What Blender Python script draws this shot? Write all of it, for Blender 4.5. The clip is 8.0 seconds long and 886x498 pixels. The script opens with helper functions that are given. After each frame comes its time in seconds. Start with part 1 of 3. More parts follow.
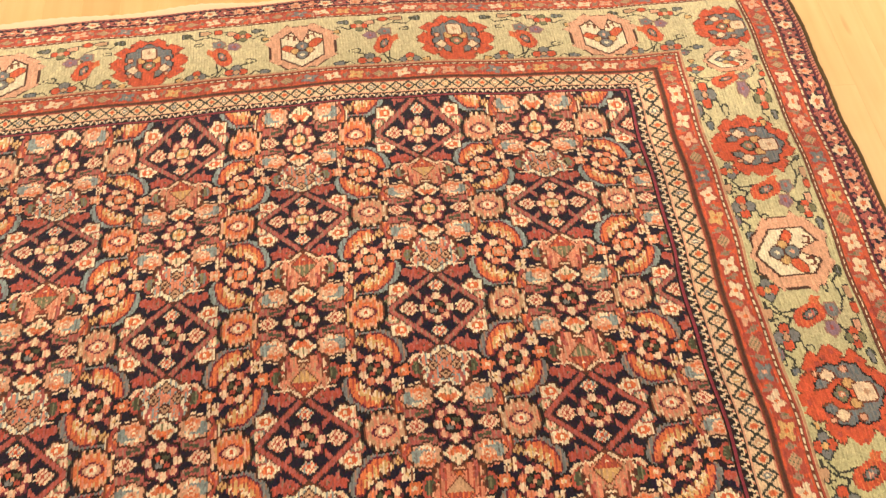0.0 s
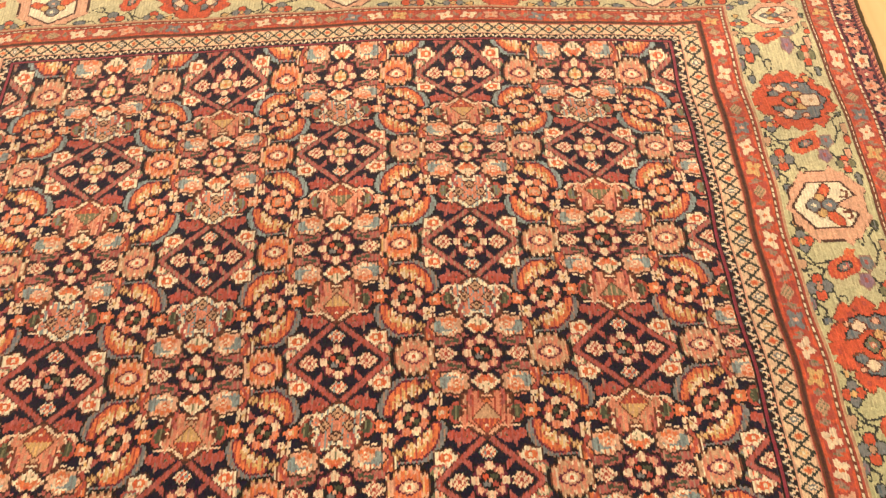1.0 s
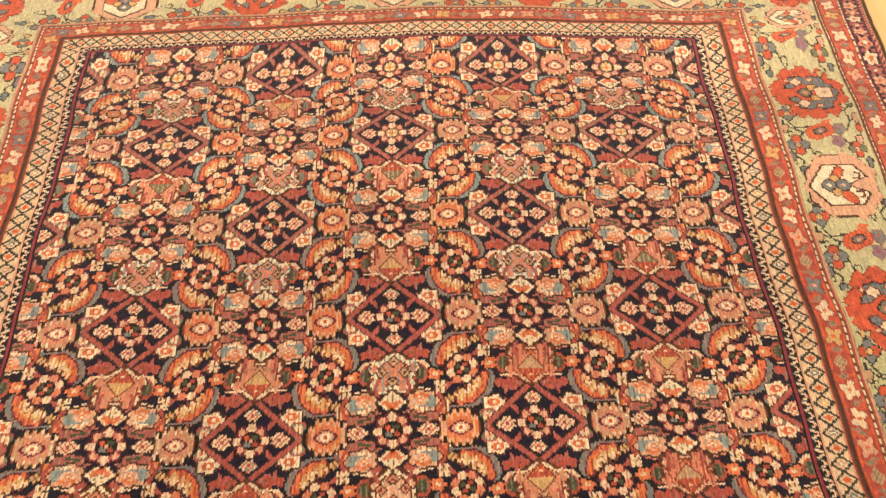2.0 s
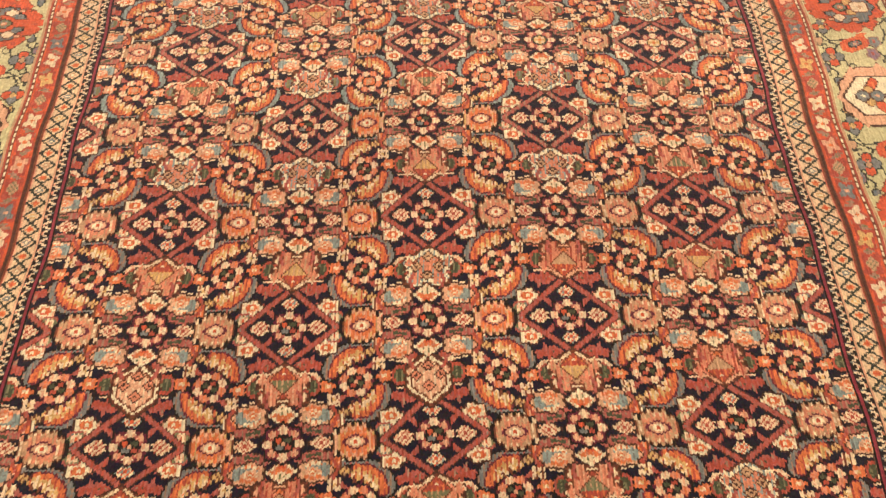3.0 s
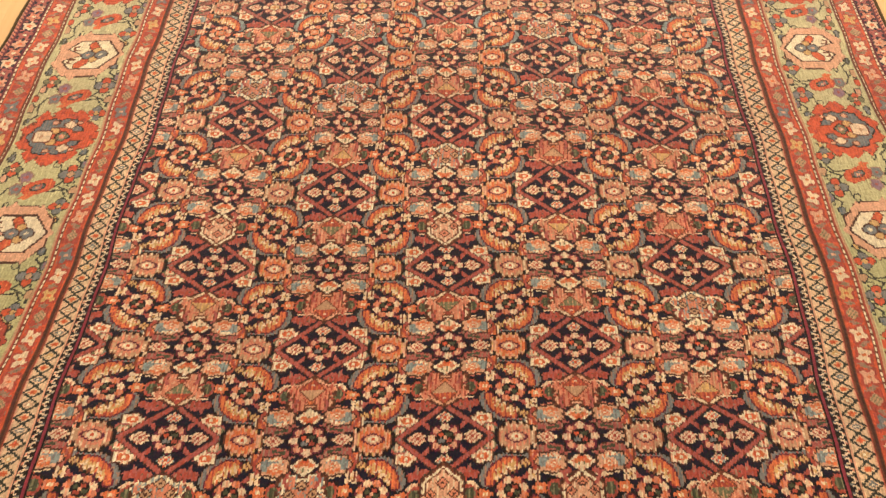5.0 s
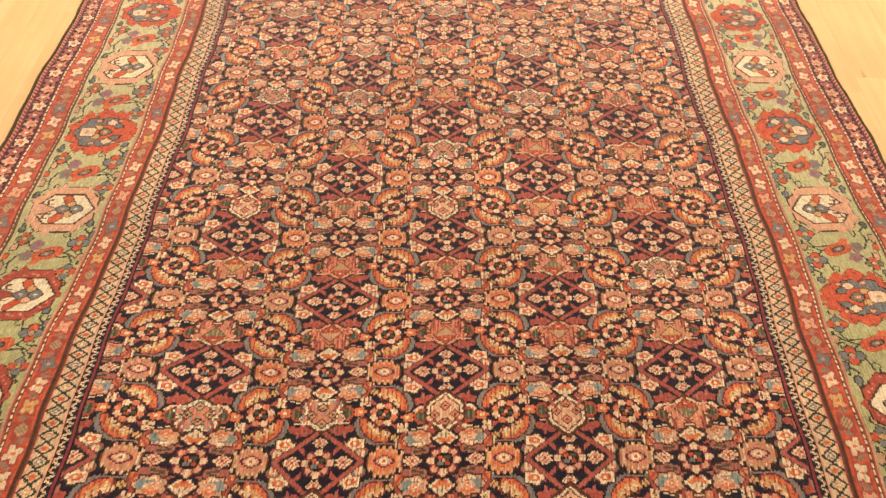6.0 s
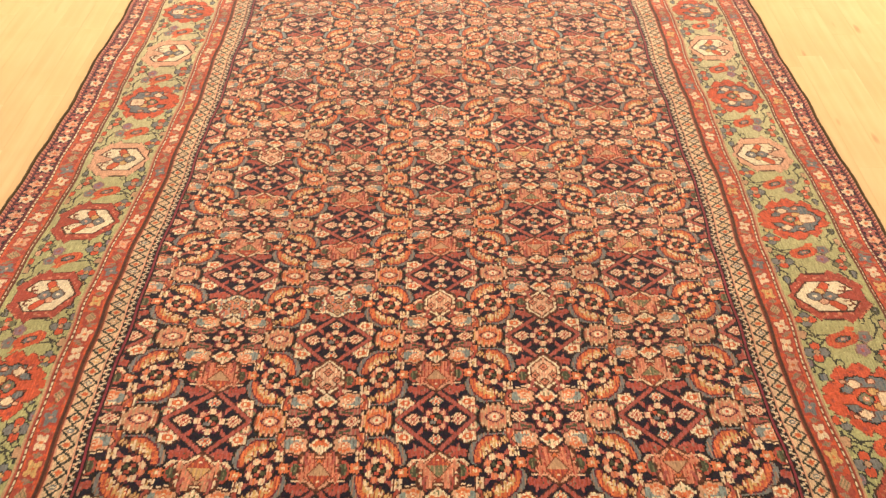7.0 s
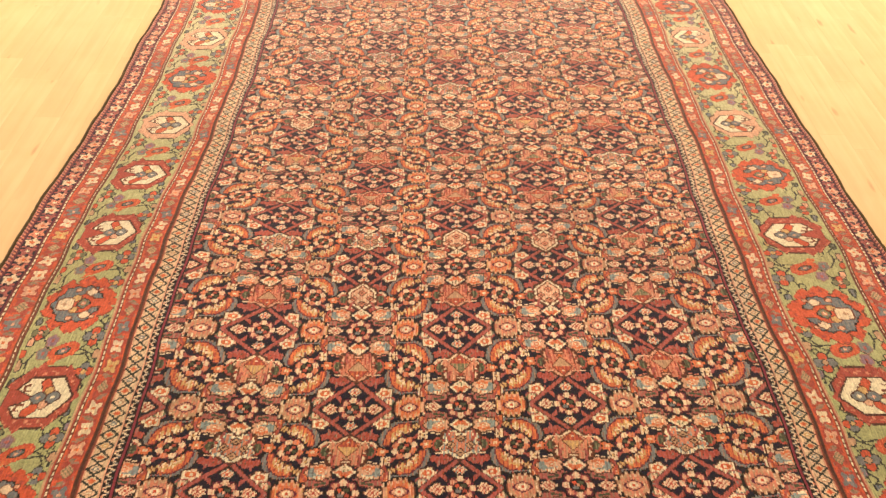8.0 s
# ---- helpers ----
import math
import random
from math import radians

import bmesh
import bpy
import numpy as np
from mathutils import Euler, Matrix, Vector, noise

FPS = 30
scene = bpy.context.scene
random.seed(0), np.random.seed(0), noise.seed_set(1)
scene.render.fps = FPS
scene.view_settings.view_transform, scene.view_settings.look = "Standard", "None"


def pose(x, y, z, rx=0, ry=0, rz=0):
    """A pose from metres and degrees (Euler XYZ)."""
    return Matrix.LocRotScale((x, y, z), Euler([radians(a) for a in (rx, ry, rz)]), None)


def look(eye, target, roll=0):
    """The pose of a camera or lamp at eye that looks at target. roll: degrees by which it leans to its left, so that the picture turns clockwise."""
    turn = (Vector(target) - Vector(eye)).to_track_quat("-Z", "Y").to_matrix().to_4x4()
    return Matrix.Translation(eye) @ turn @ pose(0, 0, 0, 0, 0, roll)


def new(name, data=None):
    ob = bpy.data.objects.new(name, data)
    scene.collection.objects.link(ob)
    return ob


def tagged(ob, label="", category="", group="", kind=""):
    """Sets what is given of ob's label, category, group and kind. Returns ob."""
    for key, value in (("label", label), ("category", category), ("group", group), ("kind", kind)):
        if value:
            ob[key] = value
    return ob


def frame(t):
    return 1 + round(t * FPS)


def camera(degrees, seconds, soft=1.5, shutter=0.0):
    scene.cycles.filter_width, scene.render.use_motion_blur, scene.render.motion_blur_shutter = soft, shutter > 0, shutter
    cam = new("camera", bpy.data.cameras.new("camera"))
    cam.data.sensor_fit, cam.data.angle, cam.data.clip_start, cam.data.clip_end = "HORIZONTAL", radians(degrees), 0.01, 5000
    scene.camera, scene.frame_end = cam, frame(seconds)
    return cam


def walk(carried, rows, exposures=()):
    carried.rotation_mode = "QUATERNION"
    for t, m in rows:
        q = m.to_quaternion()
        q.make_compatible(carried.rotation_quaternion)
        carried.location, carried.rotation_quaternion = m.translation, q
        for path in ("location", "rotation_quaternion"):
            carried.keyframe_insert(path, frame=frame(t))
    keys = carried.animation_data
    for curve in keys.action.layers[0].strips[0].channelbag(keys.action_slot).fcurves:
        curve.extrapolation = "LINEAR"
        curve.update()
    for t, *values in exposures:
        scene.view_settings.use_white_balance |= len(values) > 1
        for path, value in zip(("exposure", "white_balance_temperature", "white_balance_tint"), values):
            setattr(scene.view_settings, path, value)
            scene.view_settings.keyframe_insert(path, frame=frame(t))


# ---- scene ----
cam = camera(57.0, 8.0, soft=1.4)
PATH = [
    (0, (0.12, -1.033, 1.113), (0.27, -0.037, -0.615), 3.5),
    (0.5, (0.133, -1.066, 1.099), (0.279, -0.07, -0.629), 3.2),
    (1, (0.1, -1.111, 1.08), (0.189, -0.132, -0.662), 3.2),
    (1.2, (0.094, -1.133, 1.091), (0.16, -0.156, -0.653), 2.4),
    (2.3, (0.002, -1.303, 1.114), (0.085, -0.229, -0.571), 3.3),
    (2.5, (-0.006, -1.33, 1.105), (0.054, -0.256, -0.581), 2.4),
    (3, (-0.008, -1.361, 1.063), (0.043, -0.357, -0.666), 2.5),
    (3.5, (0.008, -1.455, 1.072), (0.02, -0.421, -0.64), 1.4),
    (4, (0.046, -1.603, 1.097), (0.025, -0.507, -0.576), 1.3),
    (4.5, (0.041, -1.716, 1.121), (0.004, -0.587, -0.53), 0.5),
    (4.7, (0.031, -1.757, 1.13), (-0.001, -0.613, -0.51), 0.6),
    (5.8, (-0.02, -2.057, 1.184), (0.011, -0.76, -0.338), 1.7),
    (6, (-0.019, -2.111, 1.19), (0.008, -0.79, -0.312), 2.4),
    (6.5, (0.011, -2.305, 1.198), (0.009, -0.933, -0.257), 1.5),
    (7, (0.012, -2.498, 1.222), (0.015, -1.08, -0.188), 1.0),
    (7.5, (-0.038, -2.659, 1.229), (-0.017, -1.212, -0.152), 1.2),
    (8, (-0.055, -2.806, 1.247), (-0.018, -1.336, -0.109), 1.9),
]
walk(cam, [(t, look(eye, target, roll)) for t, eye, target, roll in PATH],
     [(0, -0.08), (1, -0.05), (2.5, -0.05), (3.5, -0.1), (4.7, -0.14), (6, 0.0), (7, 0.12), (8, 0.2)])

# ---- light: a warmly lit showroom, closed on all sides ----
FLOOR_Z = -0.009
X0, X1, Y0, Y1, CEIL = -4.6, 4.6, -5.0, 6.4, 2.8
world = bpy.data.worlds.new("world")
scene.world = world
world.use_nodes = True
world.node_tree.nodes["Background"].inputs[0].default_value = (0.9, 0.8, 0.68, 1)
world.node_tree.nodes["Background"].inputs[1].default_value = 0.05
LAMPS = [(-3.2, 4.6, 105), (0.3, 4.6, 105), (3.4, 4.6, 105), (-2.4, 0.8, 90), (2.4, 0.8, 90), (0.0, -3.8, 24)]
for lx, ly, watts in LAMPS:
    data = bpy.data.lights.new("ceiling_lamp_light", "AREA")
    data.shape, data.size, data.energy, data.color = "DISK", 0.36, watts, (1.0, 0.865, 0.685)
    lamp = new("ceiling_lamp_light", data)
    lamp.matrix_world = pose(lx, ly, CEIL - 0.075)


# ---- materials ----
def material(name):
    m = bpy.data.materials.new(name)
    m.use_nodes = True
    nt = m.node_tree
    return m, nt, nt.nodes["Principled BSDF"]


def node(nt, kind, **values):
    n = nt.nodes.new(kind)
    for key, value in values.items():
        n.inputs[key].default_value = value
    return n


def ramp(nt, source, stops):
    r = nt.nodes.new("ShaderNodeValToRGB")
    while len(r.color_ramp.elements) < len(stops):
        r.color_ramp.elements.new(0.5)
    for e, (p, c) in zip(r.color_ramp.elements, stops):
        e.position, e.color = p, (*c, 1)
    nt.links.new(source, r.inputs[0])
    return r.outputs[0]


def mixed(nt, how, a, b, amount):
    m = nt.nodes.new("ShaderNodeMix")
    m.data_type, m.blend_type = "RGBA", how
    m.inputs[0].default_value = amount
    for slot, v in ((6, a), (7, b)):
        if isinstance(v, tuple):
            m.inputs[slot].default_value = (*v, 1)
        else:
            nt.links.new(v, m.inputs[slot])
    return m.outputs[2]


def bumped(nt, bsdf, height, strength, distance):
    b = node(nt, "ShaderNodeBump", Strength=strength, Distance=distance)
    nt.links.new(height, b.inputs["Height"])
    nt.links.new(b.outputs[0], bsdf.inputs["Normal"])


def wool_material():
    """Knotted wool: the dye of each knot, worn and faded in patches, with a napped pile."""
    m, nt, bsdf = material("knotted_wool")
    at = nt.nodes.new("ShaderNodeAttribute")
    at.attribute_name = "dye"
    tc = nt.nodes.new("ShaderNodeTexCoord")
    patch = node(nt, "ShaderNodeTexNoise", Scale=2.3, Detail=5.0, Roughness=0.6)
    fibre = node(nt, "ShaderNodeTexNoise", Scale=900.0, Detail=2.0)
    nt.links.new(tc.outputs["Object"], patch.inputs["Vector"])
    nt.links.new(tc.outputs["Object"], fibre.inputs["Vector"])
    wear = ramp(nt, patch.outputs[0], [(0.3, (0.84, 0.82, 0.8)), (0.7, (1.08, 1.06, 1.02))])
    c = mixed(nt, "MULTIPLY", at.outputs["Color"], wear, 1.0)
    grain = ramp(nt, fibre.outputs[0], [(0.25, (0.72, 0.72, 0.72)), (0.75, (1.2, 1.2, 1.2))])
    c = mixed(nt, "MULTIPLY", c, grain, 1.0)
    nt.links.new(c, bsdf.inputs["Base Color"])
    bsdf.inputs["Roughness"].default_value = 0.8
    bsdf.inputs["Specular IOR Level"].default_value = 0.12
    bsdf.inputs["Sheen Weight"].default_value = 0.55
    bsdf.inputs["Sheen Roughness"].default_value = 0.45
    bsdf.inputs["Sheen Tint"].default_value = (1.0, 0.9, 0.93, 1)
    bumped(nt, bsdf, fibre.outputs[0], 0.5, 0.001)
    return m


def wood_material():
    """Pale oiled birch strips, each a little different."""
    m, nt, bsdf = material("pale_birch")
    tc = nt.nodes.new("ShaderNodeTexCoord")
    info = nt.nodes.new("ShaderNodeObjectInfo")
    geo = nt.nodes.new("ShaderNodeNewGeometry")
    add = nt.nodes.new("ShaderNodeMath")
    nt.links.new(info.outputs["Random"], add.inputs[0])
    nt.links.new(geo.outputs["Random Per Island"], add.inputs[1])
    mp = node(nt, "ShaderNodeMapping", Scale=(26.0, 1.6, 26.0))
    nt.links.new(tc.outputs["Object"], mp.inputs["Vector"])
    grain = nt.nodes.new("ShaderNodeTexNoise")
    grain.noise_dimensions = "4D"
    grain.inputs["Scale"].default_value, grain.inputs["Detail"].default_value = 2.0, 6.0
    nt.links.new(mp.outputs[0], grain.inputs["Vector"])
    nt.links.new(add.outputs[0], grain.inputs["W"])
    cloud = node(nt, "ShaderNodeTexNoise", Scale=3.2, Detail=4.0)
    nt.links.new(tc.outputs["Object"], cloud.inputs["Vector"])
    base = ramp(nt, grain.outputs[0], [(0.25, (0.62, 0.425, 0.195)), (0.55, (0.68, 0.48, 0.235)), (0.8, (0.71, 0.52, 0.265))])
    wrap = nt.nodes.new("ShaderNodeMath")
    wrap.operation = "FRACT"
    nt.links.new(add.outputs[0], wrap.inputs[0])
    tone = ramp(nt, wrap.outputs[0], [(0.0, (0.965, 0.95, 0.93)), (1.0, (1.03, 1.03, 1.03))])
    c = mixed(nt, "MULTIPLY", base, tone, 1.0)
    blot = ramp(nt, cloud.outputs[0], [(0.35, (0.95, 0.87, 0.80)), (0.65, (1.03, 1.04, 1.04))])
    c = mixed(nt, "MULTIPLY", c, blot, 1.0)
    mk = node(nt, "ShaderNodeMapping", Scale=(9.0, 2.2, 9.0))
    nt.links.new(tc.outputs["Object"], mk.inputs["Vector"])
    knot = nt.nodes.new("ShaderNodeTexNoise")
    knot.noise_dimensions = "4D"
    knot.inputs["Scale"].default_value, knot.inputs["Detail"].default_value = 3.0, 1.0
    nt.links.new(mk.outputs[0], knot.inputs["Vector"])
    nt.links.new(add.outputs[0], knot.inputs["W"])
    c = mixed(nt, "MULTIPLY", c, ramp(nt, knot.outputs[0], [(0.71, (1.0, 1.0, 1.0)), (0.8, (0.6, 0.48, 0.36))]), 1.0)
    nt.links.new(c, bsdf.inputs["Base Color"])
    bsdf.inputs["Roughness"].default_value = 0.52
    bumped(nt, bsdf, grain.outputs[0], 0.08, 0.001)
    return m


def plaster_material(name, colour):
    m, nt, bsdf = material(name)
    tc = nt.nodes.new("ShaderNodeTexCoord")
    n = node(nt, "ShaderNodeTexNoise", Scale=3.0, Detail=6.0)
    nt.links.new(tc.outputs["Object"], n.inputs["Vector"])
    nt.links.new(ramp(nt, n.outputs[0], [(0.3, tuple(0.93 * v for v in colour)), (0.7, colour)]), bsdf.inputs["Base Color"])
    bsdf.inputs["Roughness"].default_value = 0.85
    return m


def plain_material(name, colour, rough=0.8, glow=0.0):
    m, nt, bsdf = material(name)
    bsdf.inputs["Base Color"].default_value = (*colour, 1)
    bsdf.inputs["Roughness"].default_value = rough
    if glow:
        bsdf.inputs["Emission Color"].default_value = (1.0, 0.8, 0.55, 1)
        bsdf.inputs["Emission Strength"].default_value = glow
    return m


WOOL, WOOD = wool_material(), wood_material()
WALL_PAINT, CEILING_PAINT = plaster_material("warm_white_paint", (0.78, 0.72, 0.6)), plaster_material("ceiling_paint", (0.8, 0.77, 0.7))
JOINT = plain_material("joint", (0.6, 0.44, 0.21), 0.9)
WHITE = plain_material("white_lacquer", (0.8, 0.78, 0.74), 0.4)
GLOW = plain_material("lamp_glass", (0.9, 0.85, 0.75), 0.5, 4.0)
COTTON = plain_material("undyed_cotton", (0.66, 0.58, 0.44), 0.95)
SELVAGE = plain_material("brown_wool_binding", (0.07, 0.048, 0.02), 0.95)


# ---- the structure ----
def box(bm, a, b):
    bmesh.ops.create_cube(bm, size=1, matrix=Matrix.LocRotScale(
        [(p + q) / 2 for p, q in zip(a, b)], None, [q - p for p, q in zip(a, b)]))


def part(name, bm, mat, parent=None, label=""):
    me = bpy.data.meshes.new(name)
    bm.to_mesh(me)
    bm.free()
    me.materials.append(mat)
    ob = new(name, me)
    ob.parent = parent
    return tagged(ob, label)


def slab(name, a, b, mat, label, category):
    bm = bmesh.new()
    box(bm, a, b)
    return tagged(part(name, bm, mat), label, category, kind="structure")


floor = slab("floor", (X0, Y0, FLOOR_Z - 0.06), (X1, Y1, FLOOR_Z - 0.003), JOINT, "pale birch strip parquet floor", "floor")
slab("wall_north", (X0 - 0.12, Y1, FLOOR_Z - 0.06), (X1 + 0.12, Y1 + 0.12, CEIL), WALL_PAINT, "plain warm white plastered wall", "wall")
slab("wall_south", (X0 - 0.12, Y0 - 0.12, FLOOR_Z - 0.06), (X1 + 0.12, Y0, CEIL), WALL_PAINT, "plain warm white plastered wall", "wall")
slab("wall_west", (X0 - 0.12, Y0, FLOOR_Z - 0.06), (X0, Y1, CEIL), WALL_PAINT, "plain warm white plastered wall", "wall")
slab("wall_east", (X1, Y0, FLOOR_Z - 0.06), (X1 + 0.12, Y1, CEIL), WALL_PAINT, "plain warm white plastered wall", "wall")
slab("ceiling", (X0 - 0.12, Y0 - 0.12, CEIL), (X1 + 0.12, Y1 + 0.12, CEIL + 0.12), CEILING_PAINT, "plain white ceiling", "ceiling")


def ceiling_lamp(lx, ly):
    lamp = new("ceiling_lamp")
    lamp.location = (lx, ly, CEIL)
    bm = bmesh.new()
    bmesh.ops.create_cone(bm, cap_ends=True, segments=40, radius1=0.21, radius2=0.2, depth=0.05, matrix=Matrix.Translation((0, 0, -0.025)))
    part("housing", bm, WHITE, lamp)
    bm = bmesh.new()
    bmesh.ops.create_cone(bm, cap_ends=True, segments=40, radius1=0.17, radius2=0.185, depth=0.018, matrix=Matrix.Translation((0, 0, -0.0585)))
    part("diffuser", bm, GLOW, lamp, "glowing opal glass disc")
    return tagged(lamp, "round flat white ceiling lamp giving warm light", "lamp", "ceiling lamps")


for lx, ly, watts in LAMPS:
    ceiling_lamp(lx, ly)


# ---- the rug: a grid of knots, each with its dye ----
# Widths in knots. COL: a column of the repeat, ROW: a row of it. Half the rug is 380 knots wide.
FIELD, GREEN_IN, GREEN_OUT, HALF = 226, 277, 337, 380
COL, ROW, TOP = 80, 64, 380 - 226
FIELD_ROWS = 20 + 15 * ROW + 20
NX, NY = 2 * HALF, 2 * TOP + FIELD_ROWS
FINE_ROWS = 1090
DYES = {
    "navy": (0.010, 0.0085, 0.021), "brown": (0.075, 0.028, 0.018), "black": (0.014, 0.009, 0.009), "umber": (0.17, 0.05, 0.025),
    "red": (0.60, 0.10, 0.042), "brick": (0.40, 0.072, 0.045), "rose": (0.40, 0.105, 0.082), "maroon": (0.13, 0.020, 0.034),
    "orange": (0.66, 0.17, 0.06), "salmon": (0.64, 0.23, 0.13), "peach": (0.69, 0.36, 0.215), "cream": (0.77, 0.57, 0.36),
    "ivory": (0.80, 0.66, 0.43), "straw": (0.73, 0.50, 0.295), "gold": (0.62, 0.37, 0.14), "tan": (0.52, 0.30, 0.165), "dun": (0.34, 0.19, 0.125),
    "grey": (0.25, 0.19, 0.155), "ice": (0.25, 0.30, 0.27), "blue": (0.115, 0.15, 0.165), "mauve": (0.27, 0.16, 0.19),
    "plum": (0.25, 0.035, 0.05), "slate": (0.19, 0.19, 0.175), "olive": (0.07, 0.075, 0.04), "green": (0.475, 0.42, 0.20), "moss": (0.19, 0.18, 0.09), "deep": (0.035, 0.038, 0.028),
}
INKS = list(DYES)
INK = {k: i for i, k in enumerate(INKS)}
dye = np.full((NY, NX), INK["navy"], np.int16)
owner = np.zeros((NY, NX), np.int32)
owners = [("field", None)]
rng = np.random.default_rng(7)

KY, KX = np.mgrid[0:NY, 0:NX]
kx = KX + 0.5 - HALF
side = np.abs(kx) - FIELD
end = np.maximum(TOP - (KY + 0.5), KY + 0.5 - (NY - TOP))
ring = np.maximum(side, end)
on_side = side >= end
along = np.where(on_side, KY + 0.5 - TOP, kx + 4000)


class Pen:
    """Draws one motif: x, y in knots from its centre, after turning and mirroring."""

    def __init__(self, cx, cy, reach, sx=1, sy=1, turn=0.0, swap=False, clip=None, own=None):
        self.x0, self.x1 = max(0, int(cx - reach + HALF)), min(NX, int(cx + reach + HALF) + 1)
        self.y0, self.y1 = max(0, int(cy - reach)), min(NY, int(cy + reach) + 1)
        s = np.s_[self.y0:self.y1, self.x0:self.x1]
        self.s, self.own = s, own
        x, y = kx[s] - cx, KY[s] + 0.5 - cy
        if swap:
            x, y = y, x
        c, n = math.cos(turn), math.sin(turn)
        x, y = c * x + n * y, c * y - n * x
        self.x, self.y = x * sx, y * sy
        self.free = np.ones(x.shape, bool) if clip is None else clip[s]

    def put(self, mask, colour):
        mask = mask & self.free
        if not mask.any():
            return
        if isinstance(colour, tuple):
            hatch = KX[self.s] % 3 * 0.3
            a = np.where(hatch + rng.random(mask.shape) * 0.45 < 0.72, INK[colour[0]], INK[colour[1]])
            dye[self.s][mask] = a[mask]
        else:
            dye[self.s][mask] = INK[colour]
        if self.own is not None:
            owner[self.s][mask] = self.own

    def oval(self, x, y, a, b, colour, lobes=0, depth=0.0):
        dx, dy = (self.x - x) / a, (self.y - y) / b
        r = np.hypot(dx, dy)
        if lobes:
            r = r / (1 + depth * np.cos(lobes * np.arctan2(dy, dx)))
        self.put(r < 1, colour)

    def lozenge(self, x, y, a, b, colour):
        self.put(np.abs(self.x - x) / a + np.abs(self.y - y) / b < 1, colour)

    def block(self, x, y, a, b, colour):
        self.put((np.abs(self.x - x) < a) & (np.abs(self.y - y) < b), colour)

    def cushion(self, x, y, a, b, power, colour, teeth=0.0, pitch=3.0):
        dx, dy = np.abs(self.x - x), np.abs(self.y - y)
        bite = teeth * ((np.floor(self.x / pitch) + np.floor(self.y / pitch)) % 2)
        self.put((dx / a) ** power + (dy / b) ** power < 1 - bite, colour)

    def line(self, x, y, u, v, width, colour):
        dx, dy = u - x, v - y
        t = np.clip(((self.x - x) * dx + (self.y - y) * dy) / (dx * dx + dy * dy), 0, 1)
        self.put(np.hypot(self.x - x - t * dx, self.y - y - t * dy) < width, colour)

    def path(self, points, width, colour):
        for a, b in zip(points, points[1:]):
            self.line(*a, *b, width, colour)

    def outlined(self, x, y, a, b, colour, line="umber", lobes=0, depth=0.0):
        self.oval(x, y, a, b, line, lobes, depth)
        self.oval(x, y, a - 1.0, b - 0.9, colour, lobes, depth)

    def hatched(self, x, y, a, b, light, dark, line="black"):
        """A small lozenge flower crossed by slanting stripes."""
        self.lozenge(x, y, a, b, line)
        self.lozenge(x, y, a - 0.9, b - 0.8, light)
        near = np.abs(self.x - x) / (a - 1.2) + np.abs(self.y - y) / (b - 1.1) < 1
        self.put(near & (np.floor(self.x - x + self.y - y + 60.5) % 3 == 0), dark)
        self.block(x, y, 1.0, 0.8, dark)

    def four_petals(self, x, y, r, first, second, heart, line="deep"):
        """A flower of four round petals in two colours about a square heart, with a dark outline."""
        places = [(1, 0, first), (-1, 0, first), (0, 1, second), (0, -1, second)]
        for u, v, tone in places:
            self.oval(x + u * r * 0.6, y + v * r * 0.6, r * 0.58, r * 0.55, line)
        for u, v, tone in places:
            self.oval(x + u * r * 0.6, y + v * r * 0.6, r * 0.46, r * 0.43, tone)
        self.lozenge(x, y, r * 0.5, r * 0.46, line)
        self.lozenge(x, y, r * 0.38, r * 0.34, heart)

    def floret(self, x, y, r, a, b):
        """Four small petals in a cross with a core."""
        for i, j in ((1, 1), (1, -1), (-1, 1), (-1, -1)):
            self.oval(x + i * r * 0.5, y + j * r * 0.5, r * 0.55, r * 0.5, a)
        self.oval(x, y, r * 0.3, r * 0.3, b)


inside = ring < 0


def own(name, parent, label=""):
    owners.append((name, parent, label))
    return len(owners) - 1


def rosette(cx, cy, early, big=True, owned=None):
    p = Pen(cx, cy, 15, clip=inside, own=owned)
    s = 1.0 if big else 0.92
    p.oval(0, 0, 12.0 * s, 10.8 * s, "black", 8, 0.08)
    p.oval(0, 0, 10.9 * s, 9.8 * s, "maroon", 8, 0.06)
    p.oval(0, 0, 8.8 * s, 7.8 * s, ("rose", "brick"), 8, 0.05)
    for k in range(8):
        a = k * math.pi / 4
        w = 2.6 if k % 2 == 0 else 2.0
        p.oval(8.2 * s * math.cos(a), 7.3 * s * math.sin(a), w, w * 0.92, ("cream", "peach") if k % 2 == 0 else ("peach", "salmon"))
    if early:
        p.oval(0, 0, 5.6 * s, 4.8 * s, "deep")
        p.oval(0, 0, 4.4 * s, 3.7 * s, "gold")
        p.block(0, 0, 1.2, 1.2, "orange")
        for a in (0.8, 2.3, 3.9, 5.5):
            p.oval(3.0 * math.cos(a), 2.6 * math.sin(a), 0.9, 0.9, "cream")
    else:
        p.oval(0, 0, 6.2 * s, 5.2 * s, "black", 8, 0.04)
        for k in range(4):
            a = 0.75 + k * math.pi / 2
            p.oval(3.3 * math.cos(a), 2.7 * math.sin(a), 1.9, 1.5, ("brick", "slate", "red", "olive")[k])
        p.oval(0, 0, 1.1, 0.9, "peach")


